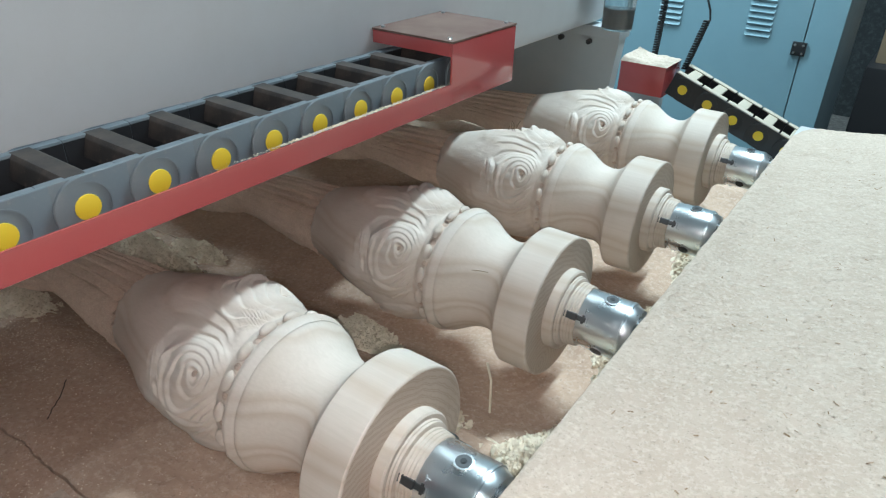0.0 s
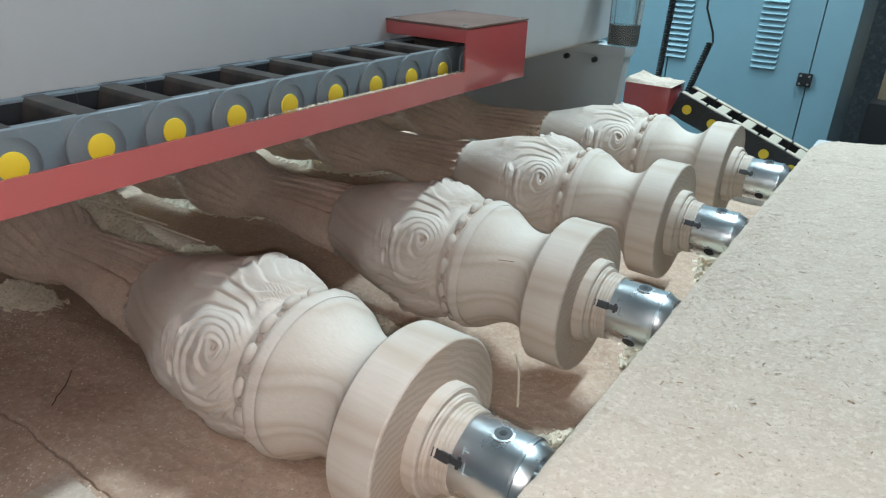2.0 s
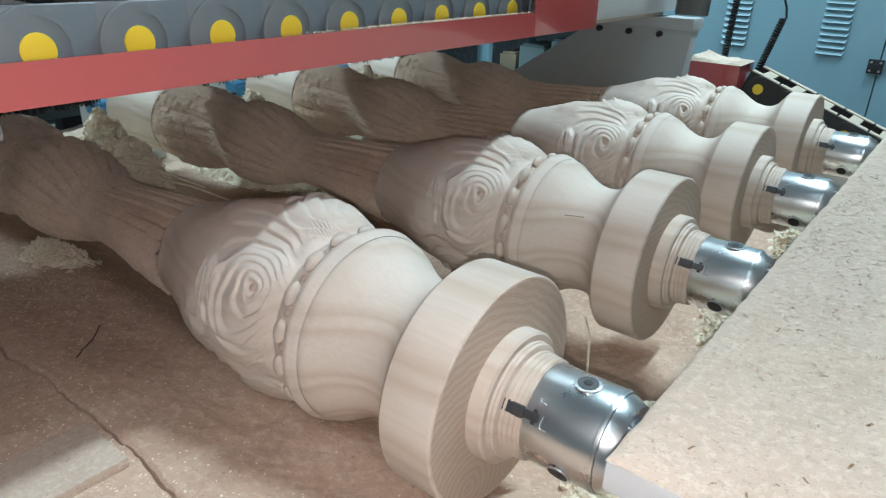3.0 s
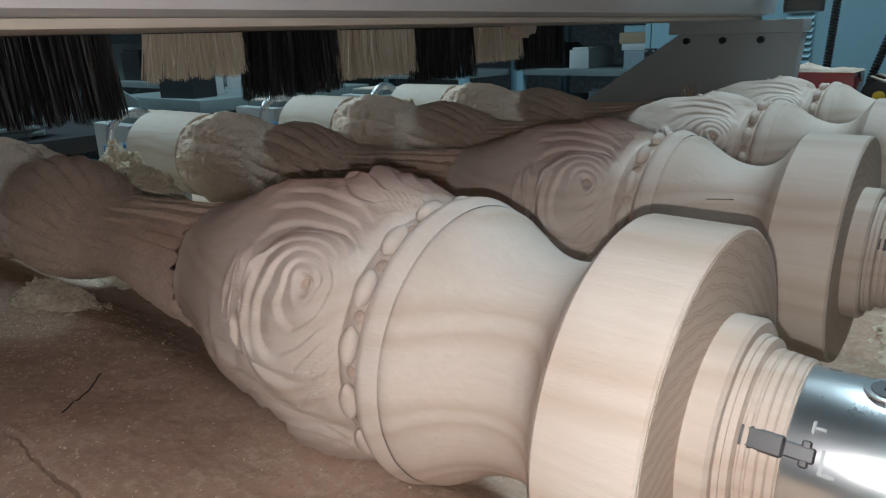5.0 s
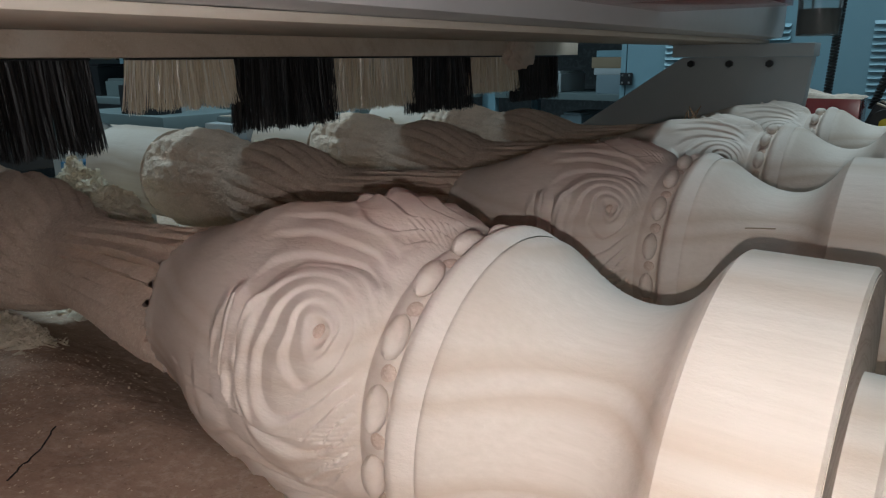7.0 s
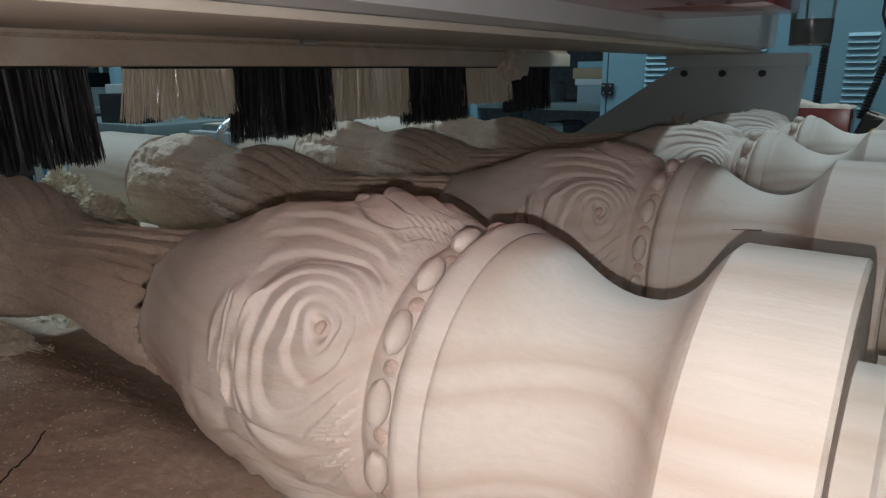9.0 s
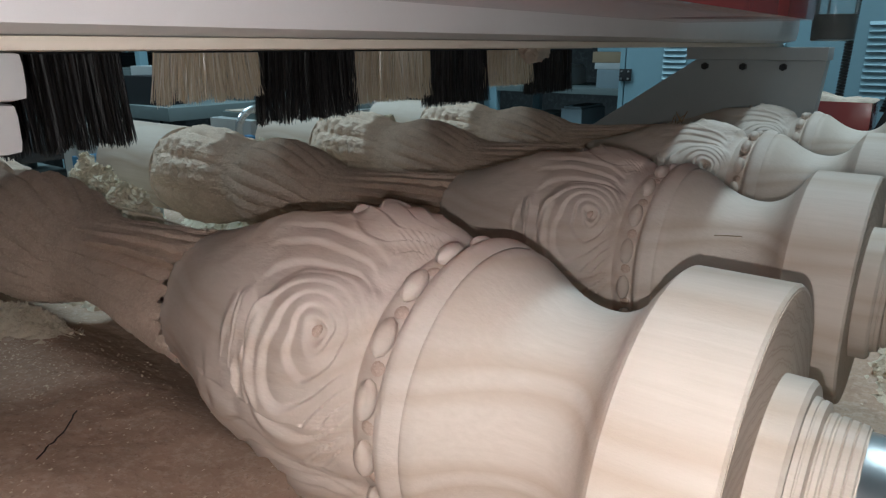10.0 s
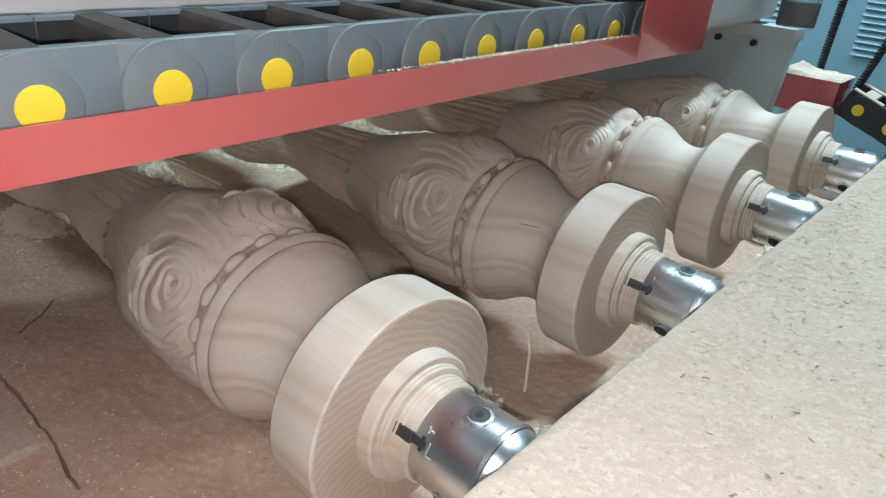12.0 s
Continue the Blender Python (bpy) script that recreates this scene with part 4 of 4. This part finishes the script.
# brushes
def brush(y0, y1, z0, x, mat, label):
    rng = np.random.default_rng(int((y0 + 2) * 1000))
    b = root("strip_brush", label, "brush", "brush skirt")
    part("holder", boxes((x - 0.012, x + 0.012, y0, y1, 0.311, 0.3138), bevel=0.001), BLACK, b)
    V, F = [], []
    for _ in range(int((y1 - y0) * 6500)):
        y, xx = rng.uniform(y0, y1), rng.uniform(x - 0.011, x + 0.011)
        tuft = round(y / 0.011) * 0.011
        edge = (y - (y0 + y1) / 2) / (y1 - y0)
        yb, xb = y * 0.6 + tuft * 0.4 + edge * 0.018 + rng.normal(0, 0.0025), xx + 0.004 * math.sin(tuft * 900) + rng.normal(0, 0.004)
        zb = z0 + rng.normal(0, 0.002) + 0.003 * math.sin(tuft * 1300) + (rng.random() < 0.1) * rng.uniform(0, 0.02)
        a = rng.uniform(0, math.pi)
        dx, dy = 0.0008 * math.cos(a), 0.0008 * math.sin(a)
        k = len(V)
        for u, c in ((0, 1), (0.5, 1), (1, 0.5)):
            px, py, pz = xx + (xb - xx) * u * u, y + (yb - y) * u, 0.312 + (zb - 0.312) * u
            V += [(px - dx * c, py - dy * c, pz), (px + dx * c, py + dy * c, pz)]
        F += [(k, k + 1, k + 3, k + 2), (k + 2, k + 3, k + 5, k + 4)]
    me = bpy.data.meshes.new("bristles")
    me.from_pydata(V, [], F)
    part_mesh("bristles", me, mat, b, "", 0)
    return b


TAN, DARK = "pale tan bristle strip brush under the gantry", "black bristle strip brush under the gantry"
carrier = root("brush_carrier", "layered plywood board that carries the brush skirt", "brush carrier")
part("board", boxes((-1.085, -0.885, -0.90, 1.37, 0.314, 0.343), bevel=0.002), PLANK, carrier, "dusty plywood board")
for k in range(6):
    z = 0.3432 + 0.0046 * k
    part("ply", boxes((-1.085, -0.893 - 0.0016 * (k % 2), -0.90, 1.37, z, z + 0.0044), bevel=0.0004), PLANK if k % 2 else PLY_DARK, carrier, "thin plywood layer")
part("cap", boxes((-0.887, -0.878, 0.455, 0.485, 0.345, 0.352), bevel=0.002), STEEL, carrier, "bright metal cap")
brushes = []
for y0, y1, z0, tan in ((-0.20, 0.168, 0.200, 0), (0.222, 0.380, 0.247, 1), (0.382, 0.578, 0.207, 0), (0.580, 0.785, 0.225, 1), (0.787, 0.980, 0.207, 0), (0.982, 1.175, 0.236, 1), (1.177, 1.385, 0.210, 0)):
    brushes.append(brush(y0, y1, z0, -0.955, BRISTLE_TAN if tan else BRISTLE_BLACK, TAN if tan else DARK))
bm = bmesh.new()
bmesh.ops.create_icosphere(bm, subdivisions=4, radius=1)
for v in bm.verts:
    v.co *= 1 + 0.25 * fbm(*(v.co * 2.2), 4)
bmesh.ops.scale(bm, vec=(0.022, 0.055, 0.034), verts=bm.verts)
bmesh.ops.translate(bm, vec=(-0.882, 1.08, 0.318), verts=bm.verts)
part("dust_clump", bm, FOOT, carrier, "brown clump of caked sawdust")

# ---- electrical cabinet ----
cab = root("electrical_cabinet", "pale blue steel electrical cabinet with louvred doors", "cabinet")
# Body is coloured darker and greyer than the front frame and doors
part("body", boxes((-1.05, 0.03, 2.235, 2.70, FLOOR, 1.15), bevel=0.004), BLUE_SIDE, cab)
part("front_frame", boxes((-1.05, -1.031, 2.213, 2.2345, FLOOR, 1.15), (-0.071, 0.03, 2.213, 2.2345, FLOOR, 1.15), (-1.031, -0.071, 2.213, 2.2345, 1.06, 1.15), bevel=0.002), BLUE, cab)
for x0, x1 in ((-1.027, -0.556), (-0.552, -0.075)):
    door = part("door", boxes((x0, x1, 2.214, 2.234, FLOOR + 0.06, 1.055), bevel=0.002), BLUE, cab)
    for lx in ((-0.889,) if x0 < -1 else (-0.574, -0.266)):
        for k in range(12):
            bm = bmesh.new()
            z = 0.184 + 0.0196 * k
            vs = [bm.verts.new(p) for p in ((lx, 2.2135, z + 0.0135), (lx + 0.086, 2.2135, z + 0.0135), (lx + 0.082, 2.2055, z + 0.003), (lx + 0.004, 2.2055, z + 0.003), (lx + 0.004, 2.2135, z + 0.0), (lx + 0.082, 2.2135, z + 0.0))]
            for f in ((0, 1, 2, 3), (3, 2, 5, 4), (0, 3, 4), (1, 5, 2)):
                bm.faces.new([vs[i] for i in f])
            part("louvre", bm, BLUE, door, "", 0)
for x, z in ((-0.082, 0.165), (-1.024, 0.238)):
    hinge = part("hinge", boxes((x - 0.022, x + 0.022, 2.203, 2.2135, z - 0.022, z + 0.022), bevel=0.002), BLACK, cab, "black hinge with four screws")
    for dx in (-0.013, 0.013):
        for dz in (-0.013, 0.013):
            part("screw", cyl(bmesh.new(), 0.004, 0.004, 0.002, 10, pose(x + dx, 2.203, z + dz, 90, 0, 0)), STEEL, hinge)


# ---- dim workshop behind ----
def shelf_rack(x, y, n, w):
    rk = root("storage_rack", "pale steel storage rack with cluttered shelves", "rack", "storage racks", (x, y, FLOOR))
    for px in (0, w):
        for py in (0, 0.45):
            part("upright", boxes((px - 0.02, px + 0.02, py - 0.02, py + 0.02, 0, 1.95), bevel=0.002), BLUE, rk)
    for k in range(n):
        part("shelf", boxes((0.021, w - 0.021, -0.02, 0.47, 0.30 + 0.30 * k, 0.33 + 0.30 * k), bevel=0.002), BLUE if k % 2 else GREEN_GREY, rk)
    return rk


RACKS = [(-1.98, 2.80, 5, 0.80), (-3.0, 2.4, 5, 0.95), (-4.0, 1.5, 5, 0.9)]
rng = random.Random(4)
for rx, ry, n, w in RACKS:
    shelf_rack(rx, ry, n, w)
    for k in range(n):
        x = rx + 0.05
        while x < rx + (0.36 if (rx, k) == (-1.98, 2) else w - 0.16):
            bw, bh, bd = rng.uniform(0.08, 0.2), rng.uniform(0.05, 0.2), rng.uniform(0.15, 0.3)
            mt = rng.choice([GREY, GREEN_GREY, CARD, BLACK, BLUE_SIDE])
            b = part("tool_box", boxes((0, bw, 0, bd, 0, bh), (0.01, bw - 0.01, 0.01, bd - 0.01, bh, bh + 0.012), bevel=0.004), mt)
            b.location = (x, ry + 0.05, FLOOR + 0.3301 + 0.30 * k)
            tagged(b, "dim lidded box on a workshop rack", "box", "boxes on the racks")
            x += bw + rng.uniform(0.01, 0.12)
for x, y, h in ((-2.4, 0.2, 0.72), (-3.1, 0.9, 0.80), (-2.7, 1.6, 0.85)):
    bench = root("work_bench", "dark workshop bench with a thick top", "bench", "work benches", (x, y, FLOOR))
    part("top", boxes((-0.35, 0.35, -0.45, 0.45, h, h + 0.05), bevel=0.004), GREEN_GREY, bench)
    for dx in (-0.3, 0.3):
        for dy in (-0.4, 0.4):
            part("leg", boxes((dx - 0.03, dx + 0.03, dy - 0.03, dy + 0.03, 0, h), bevel=0.002), BLACK, bench)
    for k in range(9):
        bw = rng.uniform(0.06, 0.22)
        b = part("metal_block", boxes((-bw / 2, bw / 2, -0.06, 0.06, 0, rng.uniform(0.02, 0.16)), bevel=0.004), rng.choice([GREY, BLACK, GREEN_GREY, BLUE_SIDE]))
        b.matrix_basis = pose(x + rng.uniform(-0.28, 0.28), y - 0.36 + 0.09 * k, FLOOR + h + 0.0502, 0, 0, rng.uniform(-30, 30))
        tagged(b, "dark metal block on a workshop bench", "block", "blocks on the benches")
sheets = root("sheet_stand", "dark bench stacked with thin dark sheets", "bench", at=(-1.95, 0.25, FLOOR))
part("top", boxes((-0.25, 0.25, -0.60, 0.55, 0.86, 0.90), bevel=0.004), BLACK, sheets)
for dx in (-0.2, 0.2):
    for dy in (-0.5, 0.45):
        part("leg", boxes((dx - 0.025, dx + 0.025, dy - 0.025, dy + 0.025, 0, 0.86), bevel=0.002), BLACK, sheets)
for k in range(7):
    sh = part("dark_sheet", boxes((-0.17, 0.17, -0.22, 0.22, 0, 0.006), bevel=0.001), GREEN_GREY if k % 3 else BLACK)
    sh.matrix_basis = pose(-1.93 + rng.uniform(-0.03, 0.03), 0.15 + rng.uniform(-0.05, 0.05), FLOOR + 0.9002 + 0.0065 * k, 0, 0, rng.uniform(-9, 9))
    tagged(sh, "thin dark sheet stacked on a bench", "sheet", "stacked sheets")
for k, (h0, h1, mt, lab) in enumerate(((0.0, 0.085, BLUE_SIDE, "grey-blue crate on a workshop rack"), (0.0855, 0.115, PLATE, "white board lying on a crate"), (0.1155, 0.165, CARD, "flat brown box between boards"), (0.1655, 0.195, BLUE, "pale blue board on a flat box"))):
    w = 0.10 + 0.012 * ((k * 7) % 3)
    bd = part("crate" if k % 2 == 0 else "board", boxes((-w, w, -0.12, 0.14, 0, h1 - h0), bevel=0.003), mt)
    bd.matrix_basis = pose(-1.33, 2.95, FLOOR + 0.9302 + h0, 0, 0, 2 - k)
    tagged(bd, lab, "crate" if k % 2 == 0 else "board")
cup = tagged(part("cup", cyl(bmesh.new(), 0.028, 0.034, 0.075, 24, pose(-1.88, 0.05, FLOOR + 0.9470), 0.002), BLUE), "small pale blue cup on the stacked sheets", "cup")
off = tagged(part("offcut", prism([(-0.07, 0), (0.07, 0), (0.07, 0.06), (0.0, 0.115), (-0.07, 0.06)], -0.012, 0.012, 0.002), GREEN_GREY), "grey offcut with a pointed top", "offcut")
off.matrix_basis = pose(-1.92, 0.62, FLOOR + 0.9002, 0, 0, 60)
carton = tagged(part("carton", boxes((0.10, 0.45, 3.0, 3.4, 0.0, 0.3), bevel=0.004), CARD), "brown carton standing on a dark stand", "carton")
stand = tagged(part("machine_stand", boxes((0.08, 0.9, 2.9, 3.5, FLOOR, -0.0005), bevel=0.01), BLACK), "black machine stand beside the cabinet", "stand")

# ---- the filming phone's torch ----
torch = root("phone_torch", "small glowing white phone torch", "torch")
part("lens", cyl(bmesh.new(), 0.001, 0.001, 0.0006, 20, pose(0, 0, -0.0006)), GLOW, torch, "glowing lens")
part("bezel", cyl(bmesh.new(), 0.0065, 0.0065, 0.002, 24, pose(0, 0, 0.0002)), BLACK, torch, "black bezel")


def motions():
    slide = [(t, pose(x, 0, 0)) for t, x in TRAVEL]
    for thing in (gantry, tray_chain, side_chain, red_box, oiler, crumbs, *coils):
        walk(thing, slide)
    for thing in (carrier, *brushes):
        walk(thing, [(t, pose(x, 0, z)) for t, x, z in LIFT])
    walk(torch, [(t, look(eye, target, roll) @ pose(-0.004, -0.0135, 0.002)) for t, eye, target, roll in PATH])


motions()
